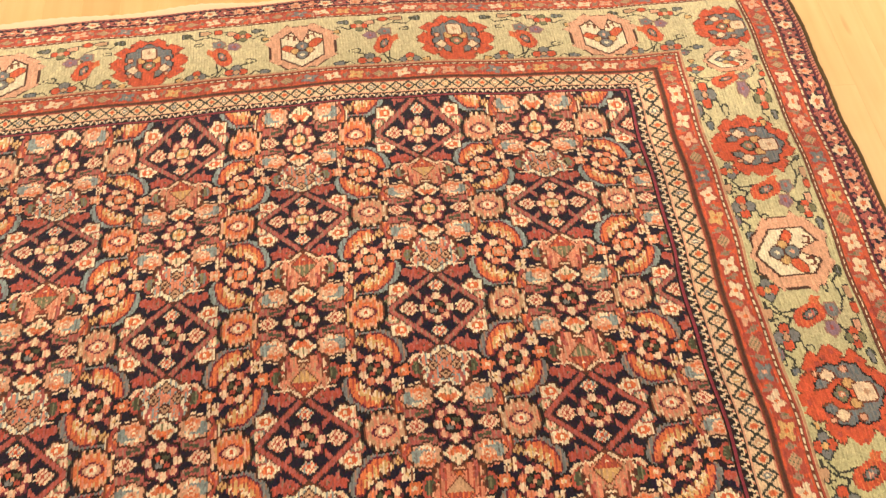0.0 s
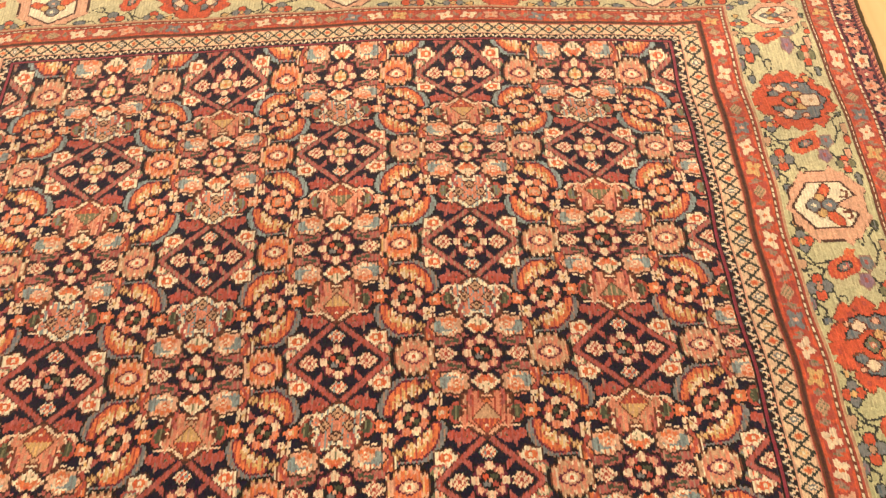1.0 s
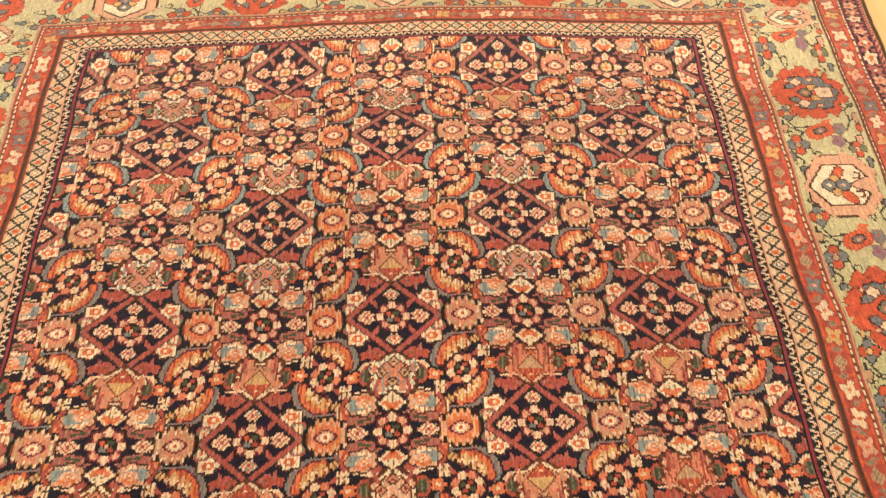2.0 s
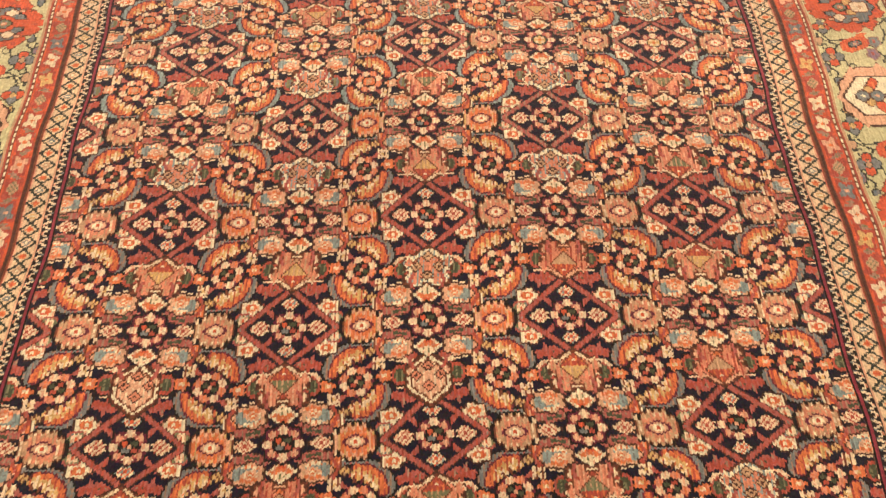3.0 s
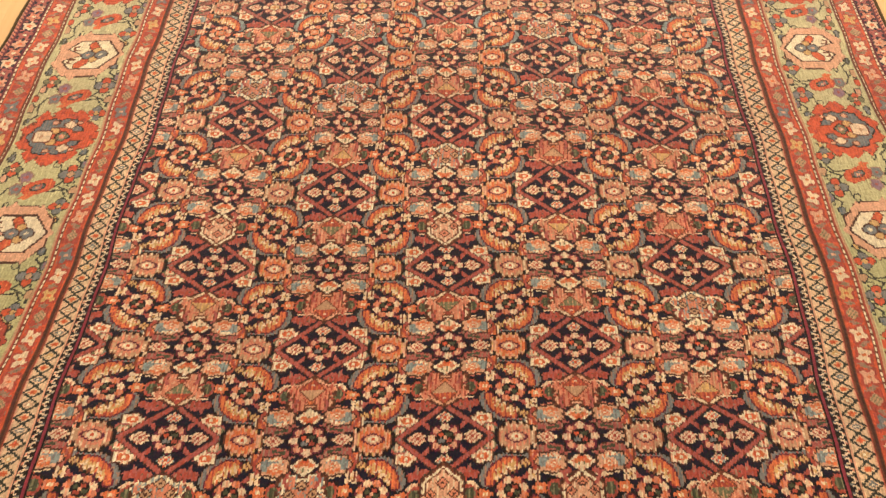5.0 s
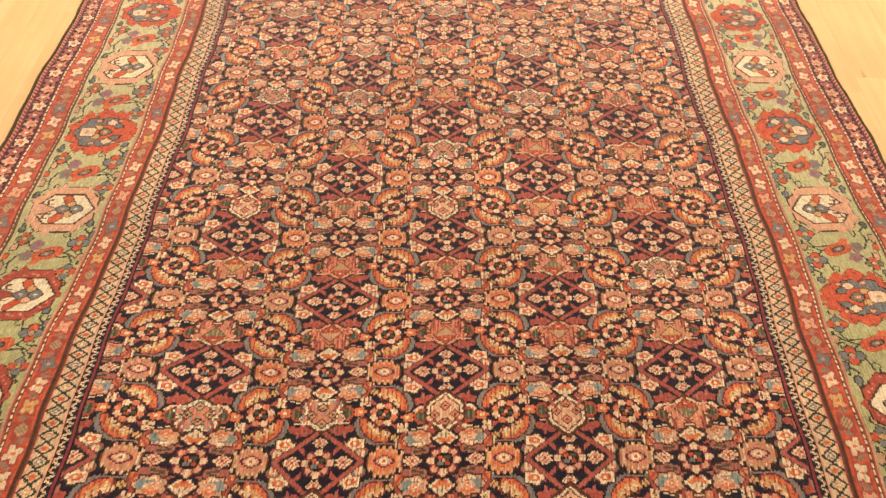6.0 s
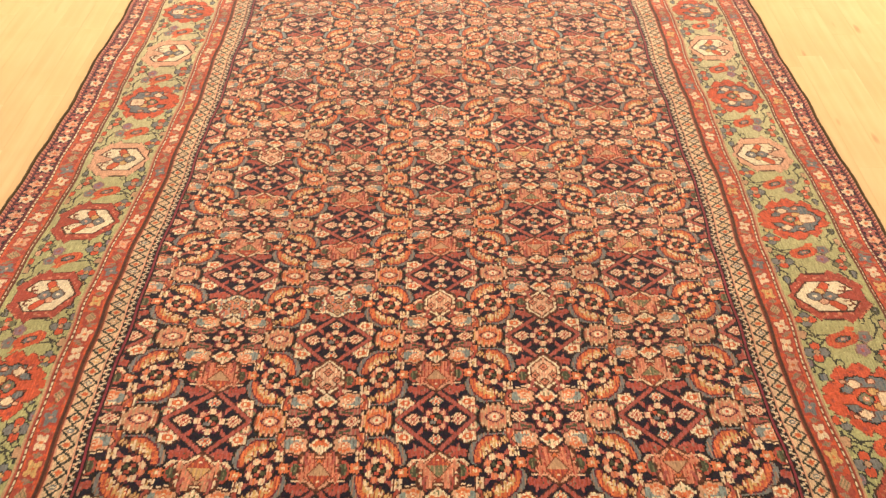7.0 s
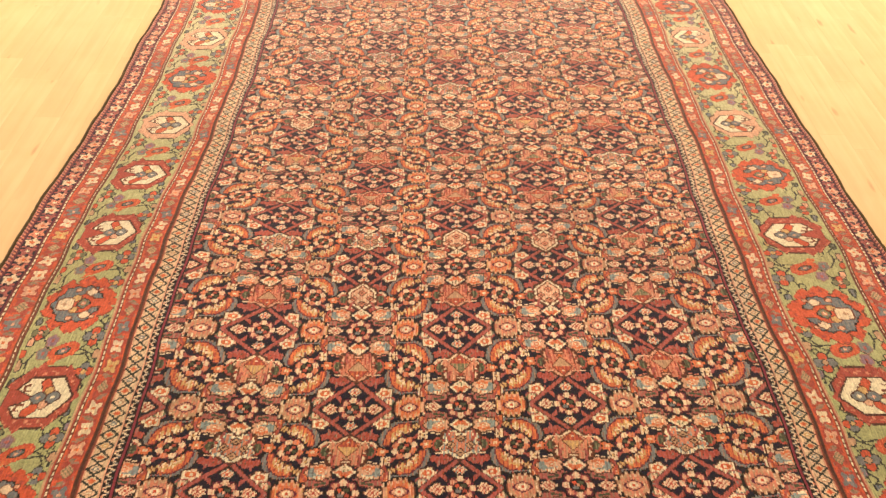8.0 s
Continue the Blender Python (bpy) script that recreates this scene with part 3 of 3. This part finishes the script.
def medallion(cx, cy, swap, style, size=0.94, out=1):
    """A border medallion; +x runs from the field outwards, +y along the border."""
    o = own("border_medallion", "main_border", ("red woven medallion with an open blue ring", "peach woven medallion with an ivory hexagon",
                                               "dark red woven medallion with an ivory hexagon")[style])
    p = Pen(cx, cy, 40, swap=swap, sx=out, clip=green_zone, own=o)
    p.x, p.y = p.x / size, p.y / size
    ax, ay = np.abs(p.x), np.abs(p.y)
    step = 0.05 * (np.floor(p.y / 2.6 + 40) % 2)
    outer, rim = (("red", "umber"), ("peach", "brown"), ("brick", "brown"))[style]
    if style == 0:
        shell = np.maximum(ax / 28.5, ax / 46.0 + ay / 28.0)
        for x, y, a, b in ((-12, 20, 7, 9), (14, 18, 8, 10), (-23, 8, 7, 7), (24, 7, 7, 7), (2, 24, 7, 7)):
            shell = np.minimum(shell, np.abs(ax - abs(x) if x > -1 else p.x - x) / a + np.abs(ay - y) / b)
        shell = np.minimum(shell, np.maximum(np.abs(p.x + 27) / 4.0, ay / 4.0)) + step
        p.put(shell < 1.1, "green")
        p.put(shell < 1.02, rim)
        p.put(shell < 0.94, outer)
        speck = (np.floor(p.x / 3) * 7 + np.floor(p.y / 3) * 5) % 9 == 0
        p.put((shell < 0.88) & speck, "brick")
        bearing = np.arctan2(p.y, p.x - 1)
        blue = np.hypot((p.x - 1) / 20.5, p.y / 18.5) / (1 + 0.07 * np.cos(6 * bearing) + 0.04 * np.cos(14 * bearing))
        hollow = np.hypot((p.x + 2) / 10.0, p.y / 9.0)
        p.put(blue < 1.05, "black")
        p.put(blue < 0.99, ("slate", "blue"))
        mouth = (p.x < -5) & (ay < 3.4 - 0.05 * (p.x + 5)) & (blue < 1.12)
        p.put((hollow < 1.1) | (p.x < -5) & (ay < 4.6 - 0.05 * (p.x + 5)) & (blue < 1.07), "umber")
        p.put((hollow < 1.0) | mouth, "red")
        for s in (-1, 1):
            p.outlined(-7.5, s * 12.0, 5.0, 4.2, "cream", "umber", 4, 0.12)
            p.outlined(3.5, s * 6.0, 4.6, 3.8, "gold")
            p.outlined(-14.5, s * 14.0, 2.6, 2.2, "peach")
            p.outlined(4.5, s * 14.6, 3.4, 2.6, "peach")
        p.cushion(11.5, 0, 7.6, 6.6, 4, "umber")
        p.cushion(11.5, 0, 6.6, 5.6, 4, "cream")
        p.lozenge(12.5, 0, 2.6, 2.2, "tan")
        p.outlined(-3.5, 0, 5.6, 5.2, ("moss", "slate"), "black", 4, 0.1)
        p.oval(-3.5, 0, 2.2, 2.0, "salmon")
        p.oval(-3.5, 0, 0.9, 0.9, "ivory")
    else:
        shell = np.maximum(np.maximum(ax / 25.5, ay / 25.0), ax / 40.0 + ay / 33.0)
        for x, y, a, b in ((8, 23, 6, 7), (-13, 18, 7, 9), (23, 10, 6, 7), (-24, 0, 6, 7), (15, 17, 7, 9)):
            shell = np.minimum(shell, np.abs(p.x - x) / a + np.abs(ay - y) / b)
        shell = shell + 0.25 * step
        p.put(shell < 1.06, rim)
        p.put(shell < 1.0, outer)
        if style == 2:
            p.put((np.abs(shell - 0.82) < 0.07) & ((np.floor(p.x / 3) + np.floor(p.y / 3)) % 3 == 0), "salmon")
        hexa = np.maximum(ay / 17.5, ax / 29.0 + ay / 38.0 + 0.1)
        p.put(hexa < 1.0, "brown")
        p.put(hexa < 0.93, "ivory")
        bay = (p.x > 6.0) & (ay < (p.x - 3.0) * 0.45) & (hexa < 1.0)
        p.put(bay, "brown")
        p.put((p.x > 7.5) & (ay < (p.x - 5.0) * 0.42) & (hexa < 1.02), outer)
        tongue = ("red", "orange") if style == 1 else "red"
        for s in (-1, 1):
            p.path([(-1 + 2 * s, s * 7.5), (3 + 3 * s, s * 12.5)], 3.9, "brown")
            p.path([(-1 + 2 * s, s * 7.5), (3 + 3 * s, s * 12.5)], 3.1, tongue)
            p.path([(9, s * 5.5), (13.5, s * 5.5), (15.5, s * 9.5), (11.5, s * 10.5)], 0.8, "umber")
            p.outlined(-5.0, s * 5.6, 4.2, 3.8, "gold" if s < 0 or style == 1 else "peach")
        for x, tone in ((-10.0, "slate"), (0.8, ("slate", "blue"))):
            p.outlined(x, 0, 5.8, 5.2, tone, "brown", 4, 0.08)
            p.lozenge(x, 0, 1.9, 1.8, "ivory" if x < 0 else "peach")


def spray(cx, cy, swap, s, t):
    """Tulip, four-petalled flowers, leaves and thin vines between two medallions; +x runs along, +y to the field."""
    p = Pen(cx, cy, 44, swap=swap, sx=s, sy=t, clip=green_zone)
    for pts in ([(-22, 26), (-15, 21), (-12, 24), (-6, 20), (-7, 10)], [(-7, 8), (-2, 15), (3, 20), (9, 24)], [(-2, 15), (-9, 28), (-14, 28)],
                [(-5, -4), (0, -10), (-4, -18), (-12, -22), (-15, -28)], [(0, -10), (8, -15), (14, -21)], [(8, -15), (6, -25), (-2, -27)],
                [(9, 24), (17, 27), (22, 22), (27, 25)], [(14, -21), (21, -16), (27, -20), (31, -18)], [(-22, 26), (-29, 23), (-33, 27)],
                [(-12, -22), (-22, -20), (-29, -27)], [(3, 20), (12, 14), (19, 12)], [(17, 27), (24, 28)]):
        p.path(pts, 0.62, "deep")
    for x, y, a, b, tone in ((-7, 28, 4.4, 3.4, "tan"), (-15, -27, 5.4, 3.2, "tan"), (5, -24, 4.6, 3.0, "peach"), (-29, -26, 4.2, 3.0, ("olive", "slate")),
                             (-33, 24, 3.6, 2.6, "gold"), (29, 24, 4.4, 3.0, ("slate", "blue")), (18, 10, 4.4, 2.6, "green"), (24, -25, 5.0, 2.6, ("slate", "olive")),
                             (-20, -14, 3.6, 2.2, "green"), (30, -14, 3.6, 2.6, "gold"), (-1, 25, 3.4, 2.4, "green")):
        p.outlined(x, y, a, b, tone, "deep", 3, 0.12)
    p.outlined(-5, -27, 4.0, 3.2, "red", "umber")
    p.outlined(17, 30, 4.6, 4.0, ("slate", "mauve"), "deep", 5, 0.1)
    p.lozenge(17, 30, 1.5, 1.3, "rose")
    for x, y, tone in ((-5, -12, "slate"), (6, -8, "mauve")):
        p.outlined(x, y, 5.4, 5.0, tone, "dun", 5, 0.1)
        p.lozenge(x, y, 1.9, 1.7, "rose")
    p.four_petals(-21, 23, 6.6, "slate", "red", "gold")
    p.four_petals(8, 22, 7.6, "red", "slate", "tan")
    p.four_petals(13, -20, 6.0, "red", "moss", "peach")
    # the tulip leans across the border
    u, v = p.x + 3, p.y - 3
    a, b = 0.35 * u + 0.94 * v, 0.94 * u - 0.35 * v
    cup = np.maximum(np.hypot(a / 11.5, b / 7.2), np.abs(b) / 6.2)
    p.put(cup < 1.0, ("brick", "red"))
    p.put(cup < 0.9, ("red", "orange"))
    slit = np.hypot((a + 0.5) / 6.0, b / 3.0)
    p.put(slit < 1.0, "deep")
    p.put(slit < 0.72, ("slate", "rose"))
    p.put(slit < 0.3, "peach")
    p.put((np.abs(a + 9) / 5 + np.abs(b + 6) / 3.2 < 1), ("orange", "red"))


# rows of the warp: knot row against metres along the rug
ROW_Y = [(0, 0.174), (47, 0.115), (107, -0.009), (154, -0.086), (174, -0.163), (238, -0.320), (302, -0.500), (366, -0.684),
         (430, -0.865), (494, -1.033), (558, -1.190), (622, -1.344), (686, -1.510), (750, -1.694), (814, -1.889), (878, -2.061), (NY, -2.061 - (NY - 878) * 0.0027)]


def weft_skew(y, x):
    """How far the weft runs askew and bowed: metres along the rug, at x across it."""
    bow = np.interp(-y, [0.2, 0.86, 1.5], [-0.07, 0.01, 0.03])
    return 0.036 * x + bow * np.minimum(np.abs(x), 0.6) ** 2


def row_at(y, x=0.0):
    y = y - weft_skew(y, x)
    return float(np.interp(-y, [-b for a, b in ROW_Y], [a for a, b in ROW_Y]))


MID = (GREEN_IN + GREEN_OUT) / 2
SIDE_R = [(-0.23, 0), (-0.444, 1), (-0.685, 0), (-0.93, 1), (-1.161, 0), (-1.39, 2), (-1.639, 0), (-1.856, 2), (-2.09, 0), (-2.3, 1)]
SIDE_L = [(-0.285, 0), (-0.516, 1), (-0.75, 0), (-0.987, 1), (-1.204, 2), (-1.417, 2), (-1.638, 0), (-1.878, 2), (-2.10, 0), (-2.3, 1)]
for s, places in ((1, SIDE_R), (-1, SIDE_L)):
    rows_here = [row_at(y, s * 0.77) for y, k in places]
    while rows_here[-1] < NY - 170:
        rows_here.append(rows_here[-1] + 86)
    for i, (a, b) in enumerate(zip(rows_here, rows_here[1:])):
        spray(s * MID, (a + b) / 2, True, s, -s)
    for i, ky in enumerate(rows_here):
        medallion(s * MID, ky, False, places[i][1] if i < len(places) else i % 3, out=s)
for ky in (77.0, NY - 77.0):
    cols = [(-212, 1), (-112, 0), (1, 1), (113, 0), (221, 1)]
    for i in range(len(cols) - 1):
        spray((cols[i][0] + cols[i + 1][0]) / 2, ky, False, 1 if i % 2 else -1, 1 if ky < 200 else -1)
    for s in (-1, 1):
        spray(s * 262, ky, False, s, 1)
        inward = 1 if ky < 200 else -1
        spray(s * MID, ky + inward * 76, True, 1, -s)
        medallion(s * (MID + 6), ky + inward * 44, False, 1, 0.72, s)
        medallion(s * (MID + 12), ky + inward * 2, False, 0, 0.85, s)
    for x, k in cols:
        medallion(x, ky, True, k, out=-1 if ky < 200 else 1)

# ---- from knots to wool: dyes drift from row to row, and every knot a little ----
palette = np.array([DYES[k] for k in INKS]) * (0.955, 1.12, 1.44)
tones = palette[dye]
# the sage green: brighter and bluer towards the far end, row by row
sage_gain = np.interp(np.arange(NY), [0, 350, 620, 900], [1.22, 1.12, 0.96, 0.9])[:, None, None] * np.array([1.0, 1.0, 1.0])
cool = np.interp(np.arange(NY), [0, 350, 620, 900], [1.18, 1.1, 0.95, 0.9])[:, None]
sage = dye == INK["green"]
tones = np.where(sage[:, :, None], tones * sage_gain, tones)
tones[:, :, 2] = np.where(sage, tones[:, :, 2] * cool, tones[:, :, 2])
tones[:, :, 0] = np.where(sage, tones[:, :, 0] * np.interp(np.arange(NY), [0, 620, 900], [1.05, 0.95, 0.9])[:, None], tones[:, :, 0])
drift = np.cumsum(rng.normal(0, 0.010, (NY, 1)), 0) + np.cumsum(rng.normal(0, 0.003, (NY, 3)), 0)
drift = np.clip(drift - np.stack([np.convolve(drift[:, k], np.ones(161) / 161, "same") for k in range(3)], 1), -0.08, 0.08)
tones = tones * (1 + drift)[:, None, :] * rng.normal(1.0, 0.09, (NY, NX, 1))
# random streaks; every other column darkened, shade between ribs put into the colour
streak_and_rib_shade = rng.normal(0, 0.2, (NY + 4, NX))
streak_and_rib_shade = (streak_and_rib_shade[:-4] + streak_and_rib_shade[1:-3] + streak_and_rib_shade[2:-2] + streak_and_rib_shade[3:-1] + streak_and_rib_shade[4:]) / 5 + 0.06 * np.where(np.arange(NX) % 2, 1, -1)
tones = tones * (1 + streak_and_rib_shade)[:, :, None] + rng.normal(0, 0.004, tones.shape)
tones = np.clip(tones, 0.004, 0.9)

# side edges wander: metres from the middle at the field's edge, both edges of the green, and the outer edge
EDGE_R = [(0.15, 0.574, 0.698, 0.838, 0.944), (-0.2, 0.575, 0.697, 0.847, 0.950), (-0.43, 0.578, 0.697, 0.846, 0.951), (-0.63, 0.580, 0.699, 0.849, 0.960),
          (-0.82, 0.587, 0.704, 0.856, 0.965), (-1.08, 0.592, 0.710, 0.869, 0.975), (-1.45, 0.587, 0.706, 0.886, 0.991), (-1.65, 0.594, 0.704, 0.884, 1.0),
          (-1.95, 0.606, 0.719, 0.886, 1.005), (-4.5, 0.606, 0.719, 0.886, 1.005)]
EDGE_L = [(0.15, 0.562, 0.672, 0.832, 0.934), (-0.25, 0.561, 0.675, 0.832, 0.936), (-0.46, 0.563, 0.673, 0.829, 0.943), (-0.65, 0.562, 0.672, 0.830, 0.942),
          (-0.88, 0.568, 0.672, 0.829, 0.945), (-1.03, 0.570, 0.677, 0.831, 0.954), (-1.2, 0.575, 0.688, 0.840, 0.965), (-1.43, 0.581, 0.704, 0.852, 0.977),
          (-1.7, 0.580, 0.694, 0.849, 0.988), (-2.05, 0.574, 0.698, 0.848, 0.992), (-4.5, 0.574, 0.698, 0.848, 0.992)]
STOPS = [0, 160, FIELD, GREEN_IN, GREEN_OUT, HALF]
# the field's columns wander too: metres along, the middle column, the second column on either side
COLUMNS = [(0.15, -0.005, 0.400, 0.391), (-0.5, -0.004, 0.404, 0.390), (-0.87, 0.0, 0.408, 0.394), (-1.19, 0.013, 0.419, 0.393), (-1.34, 0.012, 0.416, 0.395),
           (-1.51, 0.006, 0.408, 0.391), (-1.69, 0.008, 0.402, 0.384), (-1.9, 0.010, 0.415, 0.391), (-4.5, 0.010, 0.415, 0.391)]


def lay(cols, rows):
    """Places of the knots' corners: x, y, z for every pair of column and row."""
    y = np.interp(rows, [a for a, b in ROW_Y], [b for a, b in ROW_Y])
    x = np.zeros((len(rows), len(cols)))
    for table, s in ((EDGE_R, 1), (EDGE_L, -1)):
        stations = [-t[0] for t in table]
        along_y = [-t[0] for t in COLUMNS]
        inner = [s * np.interp(-y, along_y, [t[1] for t in COLUMNS]), np.interp(-y, along_y, [t[2 if s > 0 else 3] for t in COLUMNS])]
        edges = np.stack(inner + [np.interp(-y, stations, [t[i] for t in table]) for i in range(1, 5)], 1)
        pick = cols * s >= 0
        c = np.abs(cols[pick])
        for j in range(len(rows)):
            x[j, pick] = s * np.interp(c, STOPS, edges[j])
    yy = np.repeat(y[:, None], len(cols), 1)
    xx = x + 0.0022 * np.sin(yy * 17 + 1.3) + 0.0012 * np.sin(yy * 41)
    yy = yy + 0.003 * np.sin(x * 9 + 0.6) + 0.0012 * np.sin(x * 31 + yy * 5)
    comb = np.where(np.arange(len(cols)) % 2 == 0, 0.0011, -0.0011)[None, :] + rng.normal(0, 0.0003, x.shape)
    yy = yy + comb
    yy = yy + weft_skew(yy, x)
    ribs = 0.0013 * (np.arange(len(cols)) % 2)[None, :] + rng.normal(0, 0.00028, x.shape)
    swell = 0.0011 * np.sin(xx * 7 + 2 * np.sin(yy * 3)) * np.sin(yy * 5.3 + 0.7)
    z = ribs + swell
    edge = np.minimum(HALF - np.abs(cols)[None, :], np.minimum(rows, NY - rows)[:, None])
    z = z - 0.0045 * np.clip(1 - edge / 3.0, 0, 1) ** 2
    return np.stack([xx, yy, z], -1)


def knot_mesh(name, corners, faces, colours, parent, label):
    used, inverse = np.unique(faces.ravel(), return_inverse=True)
    me = bpy.data.meshes.new(name)
    me.vertices.add(len(used))
    me.vertices.foreach_set("co", corners[used].astype(np.float32).ravel())
    me.loops.add(faces.size)
    me.loops.foreach_set("vertex_index", inverse.astype(np.int32).ravel())
    me.polygons.add(len(faces))
    me.polygons.foreach_set("loop_start", np.arange(0, faces.size, 4, dtype=np.int32))
    layer = me.attributes.new("dye", "FLOAT_COLOR", "FACE")
    layer.data.foreach_set("color", np.concatenate([colours, np.ones((len(colours), 1))], 1).astype(np.float32).ravel())
    me.update(calc_edges=True)
    me.materials.append(WOOL)
    ob = new(name, me)
    ob.parent = parent
    return tagged(ob, label)


rug = tagged(new("rug"), "antique hand-knotted wool rug with navy field and sage border on parquet", "rug")
made_parts = {}


def weave(row0, row1, step):
    rows = np.arange(row0, row1 + 1, step).astype(float)
    cols = np.arange(0, NX + 1, step).astype(float) - HALF
    corners = lay(cols, rows).reshape(-1, 3)
    w = len(cols)
    j, i = np.mgrid[0:len(rows) - 1, 0:w - 1]
    first = (j * w + i)
    quads = np.stack([first + w, first + w + 1, first + 1, first], -1).reshape(-1, 4)
    whose = owner[row0:row1:step, ::step][:len(rows) - 1, :w - 1].ravel()
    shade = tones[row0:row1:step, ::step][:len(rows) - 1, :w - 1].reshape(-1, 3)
    order = np.argsort(whose, kind="stable")
    bounds = np.searchsorted(whose[order], np.arange(len(owners) + 1))
    for k in range(len(owners)):
        pick = order[bounds[k]:bounds[k + 1]]
        if len(pick) == 0:
            continue
        name, parent, *label = owners[k]
        above = made_parts.get(parent, rug)
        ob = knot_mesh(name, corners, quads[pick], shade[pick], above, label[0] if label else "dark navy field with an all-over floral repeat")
        if parent is None:
            made_parts.setdefault(name, ob)


weave(0, FINE_ROWS, 1)
REAR = FINE_ROWS + ((NY - FINE_ROWS) // 4) * 4
weave(FINE_ROWS, REAR, 4)


# ---- bound edges, backing and fringe ----
def tube(points, radius, sides=7, wobble=0.0):
    bm = bmesh.new()
    rings = []
    for n, p in enumerate(points):
        a = Vector(points[max(0, n - 1)])
        b = Vector(points[min(len(points) - 1, n + 1)])
        way = (b - a).normalized()
        right = way.cross(Vector((0, 0, 1))).normalized()
        up = right.cross(way)
        rr = radius * (1 + wobble * random.uniform(-1, 1))
        rings.append([bm.verts.new(Vector(p) + rr * (math.cos(t) * right + math.sin(t) * up))
                      for t in (2 * math.pi * k / sides for k in range(sides))])
    for u, v in zip(rings, rings[1:]):
        for k in range(sides):
            bm.faces.new((u[k], u[(k + 1) % sides], v[(k + 1) % sides], v[k]))
    bmesh.ops.recalc_face_normals(bm, faces=bm.faces)
    return bm


rim_rows = np.arange(0, REAR + 1, 4).astype(float)
for s in (-1, 1):
    line = lay(np.array([s * HALF]) * 1.0, rim_rows)[:, 0]
    pts = [(x + s * 0.002, y, -0.0045) for x, y, z in line]
    part("selvage", tube(pts, 0.0052, 7, 0.12), SELVAGE, rug, "dark brown overcast wool binding")
bm = bmesh.new()
outline = [lay(np.array([s * (HALF - 1.0)]), rim_rows)[:, 0] for s in (-1, 1)]
lower = [[bm.verts.new((x, y, FLOOR_Z + 0.0008)) for x, y, z in o] for o in outline]
for a, b, c, d in zip(lower[0], lower[1], lower[1][1:], lower[0][1:]):
    bm.faces.new((a, b, c, d))
part("backing", bm, COTTON, rug, "undyed cotton foundation")
bm = bmesh.new()
cols_end = np.arange(-HALF, HALF + 1, 4).astype(float)
far = lay(cols_end, np.array([0.0]))[0]
rims = []
for lift, out in ((FLOOR_Z + 0.001, -0.004), (-0.003, -0.004), (-0.0035, 0.004), (-0.0045, 0.012), (FLOOR_Z + 0.003, 0.017), (FLOOR_Z + 0.001, 0.0175)):
    rims.append([bm.verts.new((x, y + out * (1 + 0.25 * math.sin(x * 23)), lift)) for x, y, z in far])
for u, v in zip(rims, rims[1:]):
    for k in range(len(u) - 1):
        bm.faces.new((u[k], u[k + 1], v[k + 1], v[k]))
bmesh.ops.recalc_face_normals(bm, faces=bm.faces)
part("kilim_end", bm, COTTON, rug, "pale cotton flat-woven end")


# ---- parquet strips: the nearest ones singly, the rest in one mesh ----
STRIP, GAP = 0.071, 0.00016


def strip_mesh(length):
    bm = bmesh.new()
    box(bm, (-STRIP / 2 + GAP / 2, 0, -0.006), (STRIP / 2 - GAP / 2, length - GAP, 0))
    top = [e for e in bm.edges if all(v.co.z > -0.001 for v in e.verts)]
    bmesh.ops.bevel(bm, geom=top, offset=0.00015, segments=1, affect="EDGES")
    me = bpy.data.meshes.new("strip")
    bm.to_mesh(me)
    bm.free()
    me.materials.append(WOOD)
    return me


LENGTHS = [0.34, 0.42, 0.5, 0.58, 0.66]
STRIP_MESHES = [strip_mesh(n) for n in LENGTHS]
rest_v, rest_f, singles = [], [], 0
pieces = random.Random(5)
cx = X0 + STRIP / 2
while cx < X1:
    y = Y0 - pieces.uniform(0, 0.4)
    while y < Y1:
        k = pieces.randrange(5)
        n = LENGTHS[k]
        inside_room = y > Y0 and y + n < Y1
        seen_side = (0.8 < abs(cx) < 1.75 and -1.75 < y < 0.35) or (abs(cx) < 1.1 and -0.1 < y < 0.42)
        if inside_room and seen_side and singles < 300:
            ob = new("strip", STRIP_MESHES[k])
            ob.parent = floor
            ob.location = (cx, y, FLOOR_Z)
            singles += 1
        else:
            a, b = max(y, Y0), min(y + n, Y1)
            if b - a > 0.02:
                base = len(rest_v)
                for zz in (FLOOR_Z - 0.006, FLOOR_Z):
                    rest_v += [(cx - STRIP / 2 + GAP / 2, a, zz), (cx + STRIP / 2 - GAP / 2, a, zz), (cx + STRIP / 2 - GAP / 2, b - GAP, zz), (cx - STRIP / 2 + GAP / 2, b - GAP, zz)]
                rest_f += [[base + q for q in f] for f in ((4, 5, 6, 7), (0, 1, 5, 4), (1, 2, 6, 5), (2, 3, 7, 6), (3, 0, 4, 7))]
        y += n
    cx += STRIP
me = bpy.data.meshes.new("parquet_strips")
me.from_pydata(rest_v, [], rest_f)
me.materials.append(WOOD)
rest = new("parquet_strips", me)
rest.parent = floor
tagged(rest, "pale birch parquet strips", kind="stuff")
